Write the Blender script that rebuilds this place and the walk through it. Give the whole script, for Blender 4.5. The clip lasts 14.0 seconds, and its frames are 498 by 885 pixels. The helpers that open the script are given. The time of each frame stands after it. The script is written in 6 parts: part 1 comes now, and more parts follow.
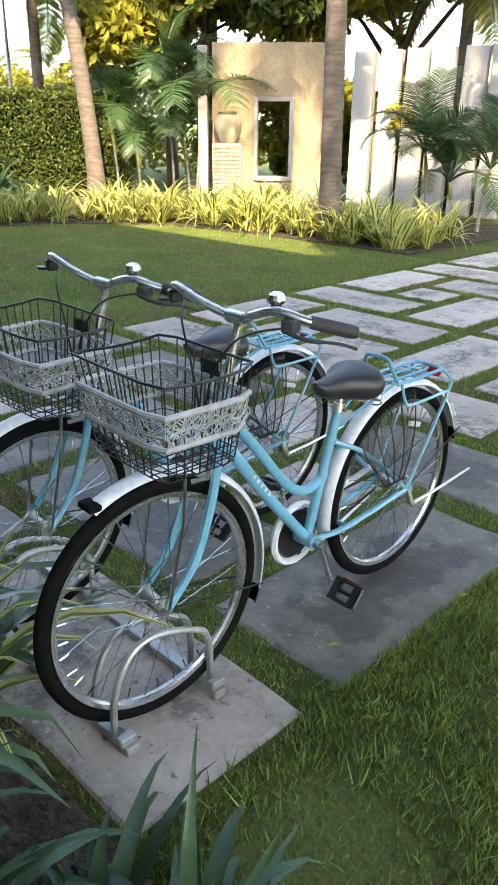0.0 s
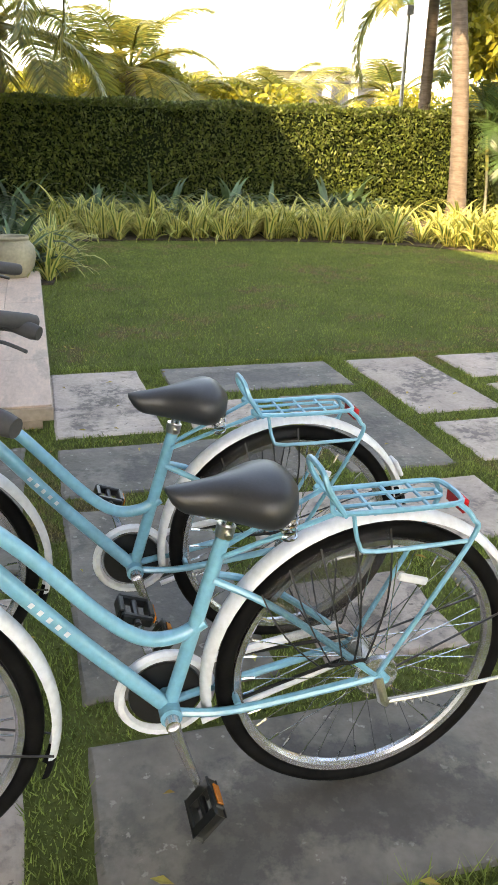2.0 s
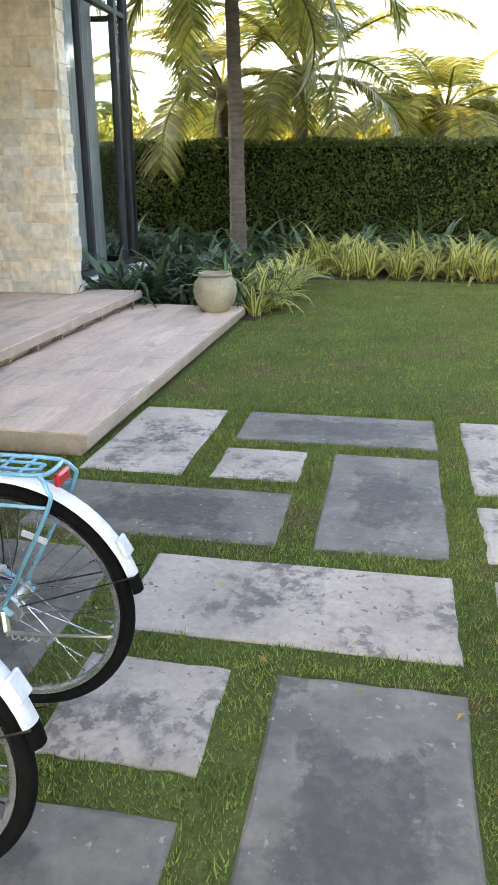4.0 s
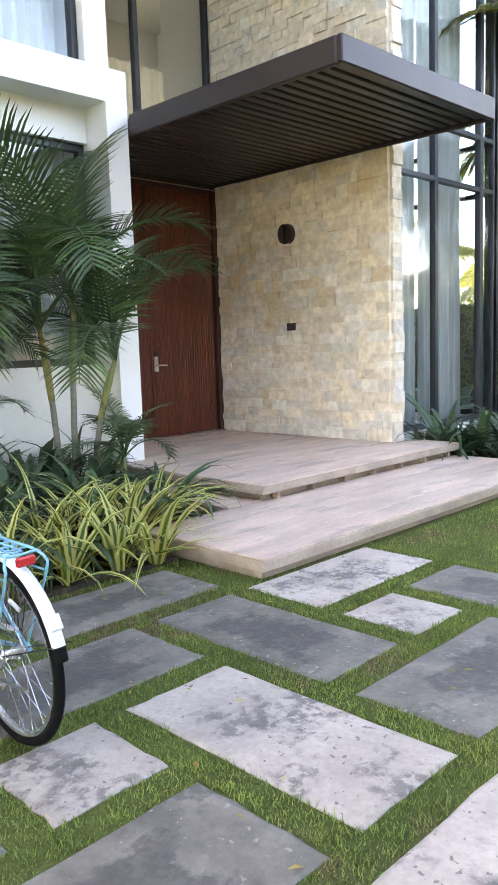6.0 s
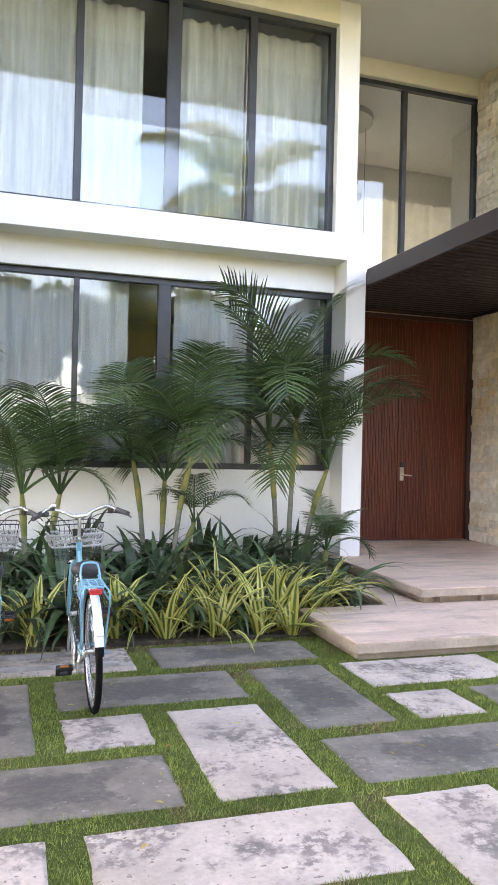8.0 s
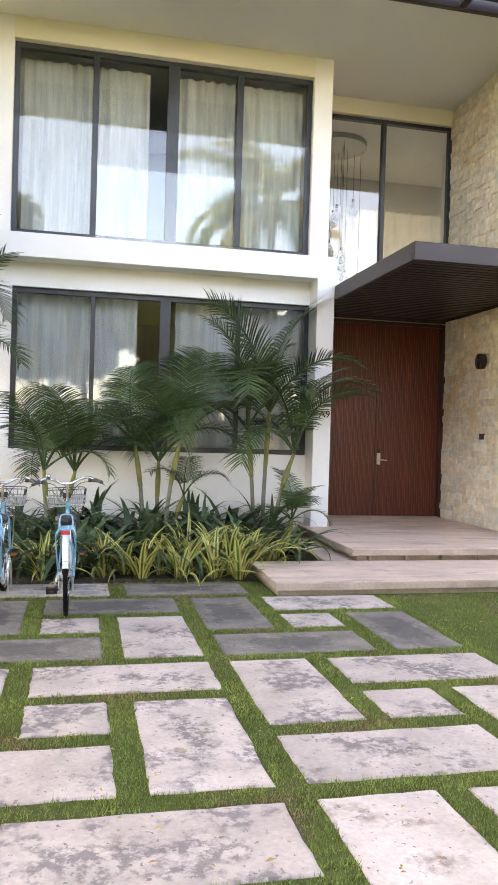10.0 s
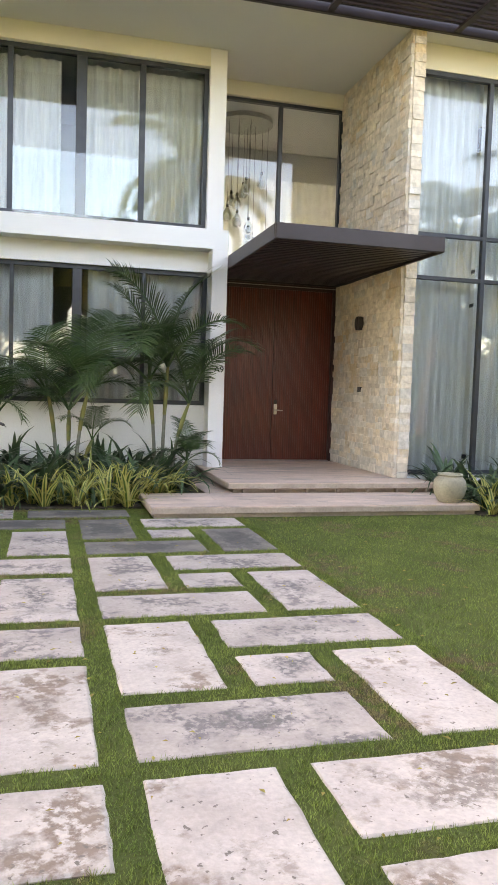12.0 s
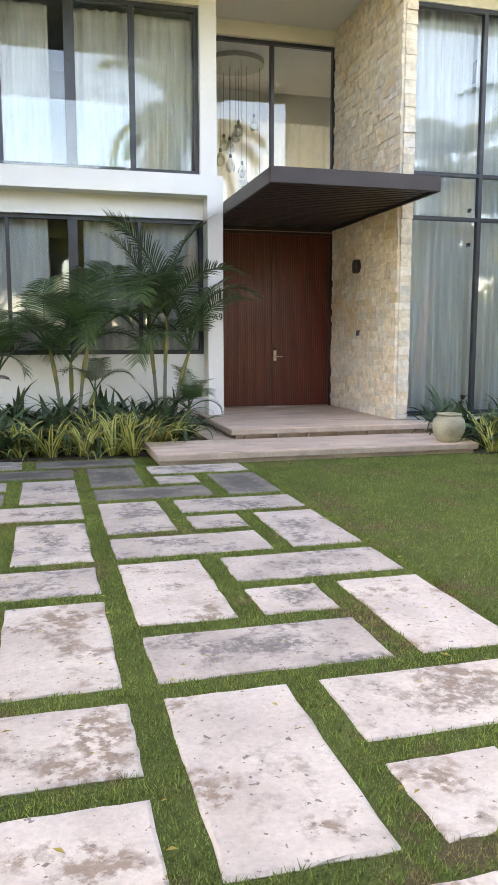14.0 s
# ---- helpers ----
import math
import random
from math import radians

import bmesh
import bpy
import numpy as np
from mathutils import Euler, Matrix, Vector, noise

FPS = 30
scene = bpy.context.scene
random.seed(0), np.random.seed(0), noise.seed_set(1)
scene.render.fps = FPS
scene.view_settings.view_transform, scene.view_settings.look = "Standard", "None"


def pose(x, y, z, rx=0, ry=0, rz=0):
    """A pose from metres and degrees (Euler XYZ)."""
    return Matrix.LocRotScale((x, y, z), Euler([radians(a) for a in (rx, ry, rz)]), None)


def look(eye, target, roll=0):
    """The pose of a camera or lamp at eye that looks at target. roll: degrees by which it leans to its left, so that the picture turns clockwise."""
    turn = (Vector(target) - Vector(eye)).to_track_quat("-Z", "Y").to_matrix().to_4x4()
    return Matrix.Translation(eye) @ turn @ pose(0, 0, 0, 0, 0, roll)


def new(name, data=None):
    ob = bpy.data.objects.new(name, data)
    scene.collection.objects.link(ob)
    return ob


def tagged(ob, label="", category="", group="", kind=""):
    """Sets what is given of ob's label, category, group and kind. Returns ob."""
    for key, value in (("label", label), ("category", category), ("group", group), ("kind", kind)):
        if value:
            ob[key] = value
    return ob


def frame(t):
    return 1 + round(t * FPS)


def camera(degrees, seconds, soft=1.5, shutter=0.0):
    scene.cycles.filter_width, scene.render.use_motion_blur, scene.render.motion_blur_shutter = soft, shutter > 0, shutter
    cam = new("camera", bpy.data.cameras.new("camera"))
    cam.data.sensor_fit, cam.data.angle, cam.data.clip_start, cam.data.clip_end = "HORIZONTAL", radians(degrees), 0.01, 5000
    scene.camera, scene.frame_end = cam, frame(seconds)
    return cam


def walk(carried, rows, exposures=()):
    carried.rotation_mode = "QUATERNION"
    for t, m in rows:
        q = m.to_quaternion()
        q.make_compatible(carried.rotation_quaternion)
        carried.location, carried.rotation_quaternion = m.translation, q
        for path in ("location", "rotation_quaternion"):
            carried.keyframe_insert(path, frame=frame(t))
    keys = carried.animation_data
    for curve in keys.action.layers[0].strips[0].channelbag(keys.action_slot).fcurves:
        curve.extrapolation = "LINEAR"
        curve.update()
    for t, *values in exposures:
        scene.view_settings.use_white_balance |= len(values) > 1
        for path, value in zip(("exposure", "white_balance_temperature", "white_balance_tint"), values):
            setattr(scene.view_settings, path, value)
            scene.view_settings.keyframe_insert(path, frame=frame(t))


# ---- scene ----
cam = camera(36.1, 14.0)
PATH = [
    (0, (-5.518, -1.752, 1.496), (-4.208, -3.052, 0.727), 0.6),
    (0.5, (-5.436, -2.037, 1.452), (-3.95, -3.088, 0.624), -0.9),
    (1, (-5.391, -2.361, 1.425), (-3.761, -3.184, 0.61), -1.0),
    (1.5, (-5.433, -2.741, 1.417), (-3.721, -3.416, 0.634), 1.4),
    (2, (-5.444, -3.153, 1.409), (-3.651, -3.654, 0.678), 1.4),
    (2.5, (-5.478, -3.514, 1.425), (-3.635, -3.783, 0.698), 0.9),
    (3, (-5.461, -3.865, 1.428), (-3.597, -3.925, 0.706), 0.5),
    (3.2, (-5.434, -4.03, 1.42), (-3.564, -4.036, 0.709), 0.5),
    (5.3, (-5.025, -5.808, 1.459), (-3.415, -4.71, 1.009), -1.5),
    (5.5, (-5.014, -5.919, 1.426), (-3.45, -4.737, 1.028), -1.5),
    (6, (-4.839, -6.283, 1.426), (-3.431, -4.885, 1.173), -1.9),
    (6.5, (-4.7, -6.748, 1.496), (-3.528, -5.131, 1.4), -2.6),
    (7, (-4.538, -7.204, 1.529), (-3.627, -5.424, 1.568), -2.3),
    (9.3, (-3.719, -9.636, 1.579), (-3.236, -7.696, 1.521), 2.7),
    (9.5, (-3.704, -9.841, 1.591), (-3.239, -7.896, 1.547), 2.2),
    (10, (-3.5, -10.303, 1.57), (-3.068, -8.35, 1.547), 1.7),
    (10.5, (-3.346, -10.785, 1.549), (-2.914, -8.833, 1.518), 0.9),
    (11, (-3.144, -11.217, 1.547), (-2.7, -9.268, 1.487), 0.7),
    (11.5, (-3.016, -11.748, 1.564), (-2.549, -9.806, 1.457), 0.3),
    (12, (-2.845, -12.089, 1.547), (-2.328, -10.161, 1.412), 1.8),
    (12.5, (-2.826, -12.333, 1.546), (-2.254, -10.421, 1.412), 0.9),
    (13, (-2.911, -12.313, 1.529), (-2.411, -10.385, 1.35), 0.3),
    (13.5, (-2.906, -12.27, 1.52), (-2.431, -10.341, 1.297), 0.3),
    (14, (-2.901, -12.244, 1.519), (-2.388, -10.33, 1.252), 0.0),
]
walk(cam, [(t, look(eye, target, roll)) for t, eye, target, roll in PATH],
     [(0, 3.22, 7500, 12), (0.7, 3.27, 7700, 13), (1.5, 3.3, 8900, 15), (2.5, 3.33, 9700, 16), (3.0, 3.35, 9100, 15), (5.5, 3.95, 8250, 19), (7.0, 4.0, 8300, 24), (9.5, 3.87, 9400, 27), (11.0, 3.68, 9400, 25), (12.0, 3.53, 9400, 24), (14.0, 3.54, 9050, 22)])

# ---- world, sun ----
SUN_EL, SUN_AZ = 37.0, math.atan2(-0.76, 0.65)
world = bpy.data.worlds.new("sky_world")
world.use_nodes = True
scene.world = world
wn = world.node_tree.nodes
sky = wn.new("ShaderNodeTexSky")
sky.sky_type, sky.sun_disc = "NISHITA", False
sky.sun_elevation, sky.sun_rotation = radians(SUN_EL), SUN_AZ
sky.air_density, sky.dust_density, sky.ozone_density = 1.0, 1.0, 1.0
wn["Background"].inputs["Strength"].default_value = 0.15
world.node_tree.links.new(sky.outputs[0], wn["Background"].inputs[0])
sun = new("sun", bpy.data.lights.new("sun", "SUN"))
sun.data.energy, sun.data.angle, sun.data.color = 2.05, radians(0.6), (1.0, 0.86, 0.62)
sun.matrix_world = look((0, 0, 0), (0.76 * math.cos(radians(SUN_EL)), -0.65 * math.cos(radians(SUN_EL)), -math.sin(radians(SUN_EL))))
sun.location = (-20, 20, 25)


# ---- materials ----
def mat(name, c1, c2=None, rough=0.6, metal=0.0, scale=3.0, bump=0.2, fine=60.0, rand=0.0, stretch=(1, 1, 1), spec=0.5, dist=0.01,
        third=None, third_scale=0.7, third_cut=0.58, coat=0.0, flake=0.0, speck=None):
    """Two tones mixed by broad noise, a third tone in patches, fine grain and relief."""
    m = bpy.data.materials.new(name)
    m.use_nodes = True
    t = m.node_tree
    n, l = t.nodes, t.links
    b = n["Principled BSDF"]
    geo, mp = n.new("ShaderNodeNewGeometry"), n.new("ShaderNodeMapping")
    mp.inputs["Scale"].default_value = stretch
    l.new(geo.outputs["Position"], mp.inputs["Vector"])
    broad, grain = n.new("ShaderNodeTexNoise"), n.new("ShaderNodeTexNoise")
    broad.inputs["Scale"].default_value, broad.inputs["Detail"].default_value = scale, 6
    grain.inputs["Scale"].default_value, grain.inputs["Detail"].default_value = fine, 4
    l.new(mp.outputs[0], broad.inputs["Vector"])
    l.new(mp.outputs[0], grain.inputs["Vector"])
    mix = n.new("ShaderNodeMix")
    mix.data_type = "RGBA"
    ramp = n.new("ShaderNodeMapRange")
    ramp.inputs[1].default_value, ramp.inputs[2].default_value = 0.35, 0.65
    l.new(broad.outputs[0], ramp.inputs[0])
    l.new(ramp.outputs[0], mix.inputs[0])
    mix.inputs[6].default_value = (*c1, 1)
    mix.inputs[7].default_value = (*(c2 or [v * 0.8 for v in c1]), 1)
    out = mix.outputs[2]
    if third:
        patch, cut, mix2 = n.new("ShaderNodeTexNoise"), n.new("ShaderNodeMapRange"), n.new("ShaderNodeMix")
        patch.inputs["Scale"].default_value, patch.inputs["Detail"].default_value, patch.inputs["Roughness"].default_value = third_scale, 9, 0.62
        cut.inputs[1].default_value, cut.inputs[2].default_value = third_cut, third_cut + 0.07
        mix2.data_type = "RGBA"
        l.new(mp.outputs[0], patch.inputs["Vector"])
        l.new(patch.outputs[0], cut.inputs[0])
        mask = cut.outputs[0]
        if flake:
            fl, fr_, mu = n.new("ShaderNodeTexNoise"), n.new("ShaderNodeMapRange"), n.new("ShaderNodeMath")
            fl.inputs["Scale"].default_value, fl.inputs["Detail"].default_value, fl.inputs["Roughness"].default_value = flake, 6, 0.65
            fr_.inputs[1].default_value, fr_.inputs[2].default_value = 0.44, 0.53
            mu.operation = "MULTIPLY"
            l.new(mp.outputs[0], fl.inputs["Vector"])
            l.new(fl.outputs[0], fr_.inputs[0])
            l.new(mask, mu.inputs[0])
            l.new(fr_.outputs[0], mu.inputs[1])
            mask = mu.outputs[0]
        l.new(mask, mix2.inputs[0])
        l.new(out, mix2.inputs[6])
        mix2.inputs[7].default_value = (*third, 1)
        out = mix2.outputs[2]
    if speck:
        vo, sr, mix3 = n.new("ShaderNodeTexNoise"), n.new("ShaderNodeMapRange"), n.new("ShaderNodeMix")
        vo.inputs["Scale"].default_value, vo.inputs["Detail"].default_value = 34, 3
        sr.inputs[1].default_value, sr.inputs[2].default_value = 0.66, 0.70
        mix3.data_type = "RGBA"
        l.new(mp.outputs[0], vo.inputs["Vector"])
        l.new(vo.outputs[0], sr.inputs[0])
        l.new(sr.outputs[0], mix3.inputs[0])
        l.new(out, mix3.inputs[6])
        mix3.inputs[7].default_value = (*speck, 1)
        out = mix3.outputs[2]
    gm = n.new("ShaderNodeMix")
    gm.data_type, gm.blend_type = "RGBA", "MULTIPLY"
    gm.inputs[0].default_value = 0.5
    gr = n.new("ShaderNodeMapRange")
    gr.inputs[1].default_value, gr.inputs[2].default_value, gr.inputs[3].default_value, gr.inputs[4].default_value = 0.3, 0.7, 0.75, 1.15
    l.new(grain.outputs[0], gr.inputs[0])
    l.new(out, gm.inputs[6])
    l.new(gr.outputs[0], gm.inputs[7])
    out = gm.outputs[2]
    if rand:
        oi, isl, rr, hs = n.new("ShaderNodeObjectInfo"), geo, n.new("ShaderNodeMapRange"), n.new("ShaderNodeHueSaturation")
        add, fr = n.new("ShaderNodeMath"), n.new("ShaderNodeMath")
        l.new(oi.outputs["Random"], add.inputs[0])
        l.new(isl.outputs["Random Per Island"], add.inputs[1])
        fr.operation = "FRACT"
        l.new(add.outputs[0], fr.inputs[0])
        rr.inputs[3].default_value, rr.inputs[4].default_value = 1 - rand, 1 + rand
        l.new(fr.outputs[0], rr.inputs[0])
        l.new(rr.outputs[0], hs.inputs["Value"])
        l.new(out, hs.inputs["Color"])
        out = hs.outputs[0]
    l.new(out, b.inputs["Base Color"])
    b.inputs["Roughness"].default_value, b.inputs["Metallic"].default_value = rough, metal
    b.inputs["Specular IOR Level"].default_value = spec
    b.inputs["Coat Weight"].default_value = coat
    if bump:
        bp = n.new("ShaderNodeBump")
        bp.inputs["Strength"].default_value, bp.inputs["Distance"].default_value = bump, dist
        l.new(grain.outputs[0], bp.inputs["Height"])
        l.new(bp.outputs[0], b.inputs["Normal"])
    return m


def leafy(name, c1, c2, rough=0.45, rand=0.25, trans=0.35, scale=9, third=None):
    """Leaf: tones vary leaf by leaf, and light passes through."""
    m = mat(name, c1, c2, rough=rough, scale=scale, bump=0.0, fine=90, rand=rand, spec=0.35, third=third, third_scale=1.0, third_cut=0.53, flake=9 if third else 0)
    t = m.node_tree
    b, out = t.nodes["Principled BSDF"], t.nodes["Material Output"]
    tr, mx = t.nodes.new("ShaderNodeBsdfTranslucent"), t.nodes.new("ShaderNodeMixShader")
    col = b.inputs["Base Color"].links[0].from_socket
    t.links.new(col, tr.inputs["Color"])
    mx.inputs[0].default_value = trans
    t.links.new(b.outputs[0], mx.inputs[1])
    t.links.new(tr.outputs[0], mx.inputs[2])
    t.links.new(mx.outputs[0], out.inputs[0])
    return m


def glass(name, tint=(0.93, 0.97, 0.97), ior=1.62):
    m = bpy.data.materials.new(name)
    m.use_nodes = True
    n, l = m.node_tree.nodes, m.node_tree.links
    fr, gl, tp, mx = n.new("ShaderNodeFresnel"), n.new("ShaderNodeBsdfGlossy"), n.new("ShaderNodeBsdfTransparent"), n.new("ShaderNodeMixShader")
    fr.inputs["IOR"].default_value = ior
    gl.inputs["Roughness"].default_value = 0.0
    tp.inputs["Color"].default_value = (*tint, 1)
    l.new(fr.outputs[0], mx.inputs[0])
    l.new(tp.outputs[0], mx.inputs[1])
    l.new(gl.outputs[0], mx.inputs[2])
    l.new(mx.outputs[0], n["Material Output"].inputs[0])
    return m


M = {
    "white": mat("white_paint", (0.86, 0.86, 0.85), (0.81, 0.82, 0.81), rough=0.7, scale=0.9, bump=0.08, fine=150, dist=0.002),
    "cream": mat("cream_paint", (0.82, 0.79, 0.66), (0.78, 0.75, 0.62), rough=0.7, scale=1.0, bump=0.06, fine=150, dist=0.002),
    "soffit": mat("soffit_paint", (0.74, 0.73, 0.70), (0.70, 0.69, 0.66), rough=0.8, scale=0.6, bump=0.05, fine=120, dist=0.002),
    "inside": mat("inside_paint", (0.80, 0.78, 0.75), (0.76, 0.74, 0.71), rough=0.8, scale=0.6, bump=0.0),
    "alu": mat("grey_aluminium", (0.045, 0.052, 0.06), (0.035, 0.04, 0.05), rough=0.38, metal=0.3, scale=5, bump=0.03, fine=200),
    "bronze": mat("dark_bronze_metal", (0.048, 0.036, 0.036), (0.038, 0.029, 0.029), rough=0.42, metal=0.35, scale=2, bump=0.03, fine=200),
    "door": mat("red_brown_wood", (0.150, 0.021, 0.009), (0.070, 0.010, 0.005), rough=0.36, scale=5, stretch=(9, 9, 0.35), bump=0.12, fine=30, rand=0.20, coat=0.12),
    "doordark": mat("dark_door_frame", (0.045, 0.012, 0.010), rough=0.4, scale=4, stretch=(6, 6, 0.4), bump=0.1),
    "steel": mat("brushed_steel", (0.62, 0.60, 0.56), (0.52, 0.50, 0.47), rough=0.28, metal=1.0, scale=12, bump=0.03, fine=300),
    "galv": mat("galvanised_steel", (0.48, 0.48, 0.47), (0.36, 0.36, 0.35), rough=0.42, metal=0.7, scale=14, bump=0.1, fine=150),
    "tile": mat("timber_look_stone_tile", (0.70, 0.52, 0.415), (0.57, 0.42, 0.335), rough=0.55, scale=2.0, stretch=(1, 3.5, 1), bump=0.12, fine=18, rand=0.08, third=(0.47, 0.36, 0.29), third_scale=1.3, third_cut=0.55, dist=0.003),
    "tileedge": mat("stone_step_edge", (0.44, 0.35, 0.28), (0.33, 0.26, 0.21), rough=0.7, scale=4, bump=0.2, fine=40),
    "stone": mat("split_sandstone", (0.79, 0.695, 0.56), (0.63, 0.54, 0.425), rough=0.85, scale=9, bump=1.0, fine=16, rand=0.12, third=(0.68, 0.54, 0.36), third_scale=1.6, third_cut=0.56, dist=0.02),
    "stone2": mat("pale_split_sandstone", (0.78, 0.72, 0.63), (0.62, 0.57, 0.49), rough=0.85, scale=9, bump=1.0, fine=16, rand=0.15, dist=0.02),
    "mortar": mat("mortar", (0.60, 0.52, 0.41), (0.50, 0.43, 0.34), rough=0.95, scale=8, bump=0.3),
    "slab": mat("pale_worn_concrete", (0.51, 0.43, 0.37), (0.385, 0.32, 0.275), rough=0.85, scale=3.2, bump=0.5, fine=45, rand=0.10, third=(0.21, 0.18, 0.165), third_scale=2.6, third_cut=0.51, flake=18, speck=(0.20, 0.17, 0.15), dist=0.008),
    "slabwhite": mat("whitened_concrete", (0.63, 0.54, 0.46), (0.48, 0.40, 0.34), rough=0.85, scale=2.8, bump=0.5, fine=45, rand=0.10, third=(0.29, 0.21, 0.155), third_scale=2.0, third_cut=0.52, flake=14, speck=(0.21, 0.17, 0.14), dist=0.008),
    "lawn": mat("lawn_turf", (0.115, 0.135, 0.040), (0.082, 0.104, 0.030), rough=0.95, scale=1.3, bump=0.8, fine=55, third=(0.115, 0.092, 0.048), third_scale=1.0, third_cut=0.54, flake=9, spec=0.1, dist=0.03),
    "soil": mat("garden_soil", (0.065, 0.050, 0.036), (0.038, 0.030, 0.023), rough=0.95, scale=7, bump=0.9, fine=35, third=(0.11, 0.085, 0.055), third_scale=6, third_cut=0.55, dist=0.03),
    "blade": leafy("grass_blade", (0.225, 0.285, 0.070), (0.145, 0.205, 0.050), rough=0.6, rand=0.55, scale=2.2, third=(0.26, 0.215, 0.095)),
    "lily": leafy("dark_strap_leaf", (0.046, 0.088, 0.042), (0.066, 0.115, 0.056), rough=0.30, rand=0.45, trans=0.2),
    "areca": leafy("palm_leaflet", (0.060, 0.115, 0.042), (0.042, 0.085, 0.030), rough=0.36, rand=0.35, trans=0.28),
    "coco": leafy("coconut_leaflet", (0.115, 0.145, 0.034), (0.25, 0.22, 0.042), rough=0.4, rand=0.4, trans=0.45),
    "hedge": leafy("hedge_leaf", (0.055, 0.085, 0.018), (0.10, 0.125, 0.026), rough=0.45, rand=0.5, trans=0.3),
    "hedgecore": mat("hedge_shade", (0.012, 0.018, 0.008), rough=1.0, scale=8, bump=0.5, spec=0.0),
    "tree": leafy("tree_leaf", (0.28, 0.25, 0.03), (0.17, 0.19, 0.03), rough=0.4, rand=0.35, trans=0.45),
    "trunk": mat("ringed_palm_bark", (0.145, 0.118, 0.098), (0.09, 0.072, 0.06), rough=0.9, scale=4, stretch=(1, 1, 5), bump=0.6, fine=14, dist=0.02),
    "bark": mat("tree_bark", (0.14, 0.085, 0.055), (0.09, 0.055, 0.04), rough=0.9, scale=5, bump=0.6, fine=25, dist=0.02),
    "stem": mat("green_palm_stem", (0.13, 0.16, 0.05), (0.28, 0.23, 0.06), rough=0.45, scale=3, stretch=(1, 1, 2), bump=0.1, fine=30),
    "stemgrey": mat("grey_palm_stem", (0.22, 0.22, 0.18), (0.15, 0.16, 0.12), rough=0.7, scale=5, stretch=(1, 1, 5), bump=0.3, fine=25),
    "pot": mat("weathered_clay", (0.34, 0.31, 0.22), (0.25, 0.225, 0.16), rough=0.8, scale=6, bump=0.3, fine=40),
    "blue": mat("light_blue_enamel", (0.15, 0.40, 0.53), (0.13, 0.37, 0.50), rough=0.28, scale=6, bump=0.0, coat=0.4),
    "bikewhite": mat("white_enamel", (0.66, 0.68, 0.72), (0.60, 0.63, 0.67), rough=0.3, scale=6, bump=0.0, coat=0.3),
    "rubber": mat("black_rubber", (0.0045, 0.0045, 0.005), (0.008, 0.008, 0.008), rough=0.7, scale=20, bump=0.3, fine=120, dist=0.002, spec=0.06),
    "vinyl": mat("black_vinyl", (0.020, 0.021, 0.024), (0.028, 0.028, 0.03), rough=0.42, scale=15, bump=0.12, fine=220, dist=0.001),
    "grip": mat("grey_grip", (0.05, 0.05, 0.055), rough=0.7, scale=20, bump=0.2, fine=200, dist=0.001),
    "chrome": mat("chrome", (0.70, 0.70, 0.70), (0.60, 0.60, 0.61), rough=0.16, metal=1.0, scale=20, bump=0.0),
    "rim": mat("alloy_rim", (0.60, 0.61, 0.63), (0.50, 0.51, 0.53), rough=0.26, metal=0.85, scale=10, bump=0.0),
    "wire": mat("black_wire", (0.012, 0.012, 0.013), rough=0.4, scale=20, bump=0.0),
    "wicker": mat("silver_plastic_weave", (0.47, 0.47, 0.47), (0.33, 0.33, 0.33), rough=0.45, scale=30, bump=0.1, fine=200),
    "red": mat("red_reflector", (0.60, 0.015, 0.02), rough=0.2, scale=40, bump=0.2, fine=300, coat=0.5),
    "amber": mat("amber_reflector", (0.55, 0.16, 0.02), rough=0.25, scale=40, bump=0.2, fine=300),
    "curtain": mat("cream_curtain", (0.74, 0.71, 0.66), (0.62, 0.595, 0.55), rough=0.9, scale=4, stretch=(6, 6, 0.4), bump=0.1, fine=90),
    "sheer": mat("white_sheer_curtain", (0.74, 0.75, 0.77), (0.60, 0.61, 0.63), rough=0.9, scale=4, stretch=(6, 6, 0.4), bump=0.1, fine=90),
    "ruin": mat("beige_render", (0.34, 0.26, 0.165), (0.26, 0.20, 0.125), rough=0.9, scale=2, bump=0.5, fine=18, third=(0.42, 0.37, 0.31), third_scale=1.5, third_cut=0.6, dist=0.02),
    "fin": mat("whitewashed_concrete", (0.33, 0.325, 0.325), (0.26, 0.255, 0.255), rough=0.8, scale=1.2, stretch=(1, 1, 0.5), bump=0.2, fine=40),
    "brick": mat("grey_brick", (0.24, 0.20, 0.17), (0.18, 0.15, 0.13), rough=0.9, scale=8, bump=0.4, fine=40, rand=0.15),
    "black": mat("black_plastic", (0.012, 0.012, 0.012), rough=0.4, scale=20, bump=0.0),
    "dry": leafy("fallen_leaf", (0.35, 0.22, 0.06), (0.45, 0.38, 0.10), rough=0.6, rand=0.3),
    "nut": mat("green_coconut", (0.12, 0.09, 0.04), rough=0.6, scale=6),
    "glass": glass("window_glass"),
    "drop": glass("blown_glass", (0.80, 0.83, 0.86), 1.8),
}

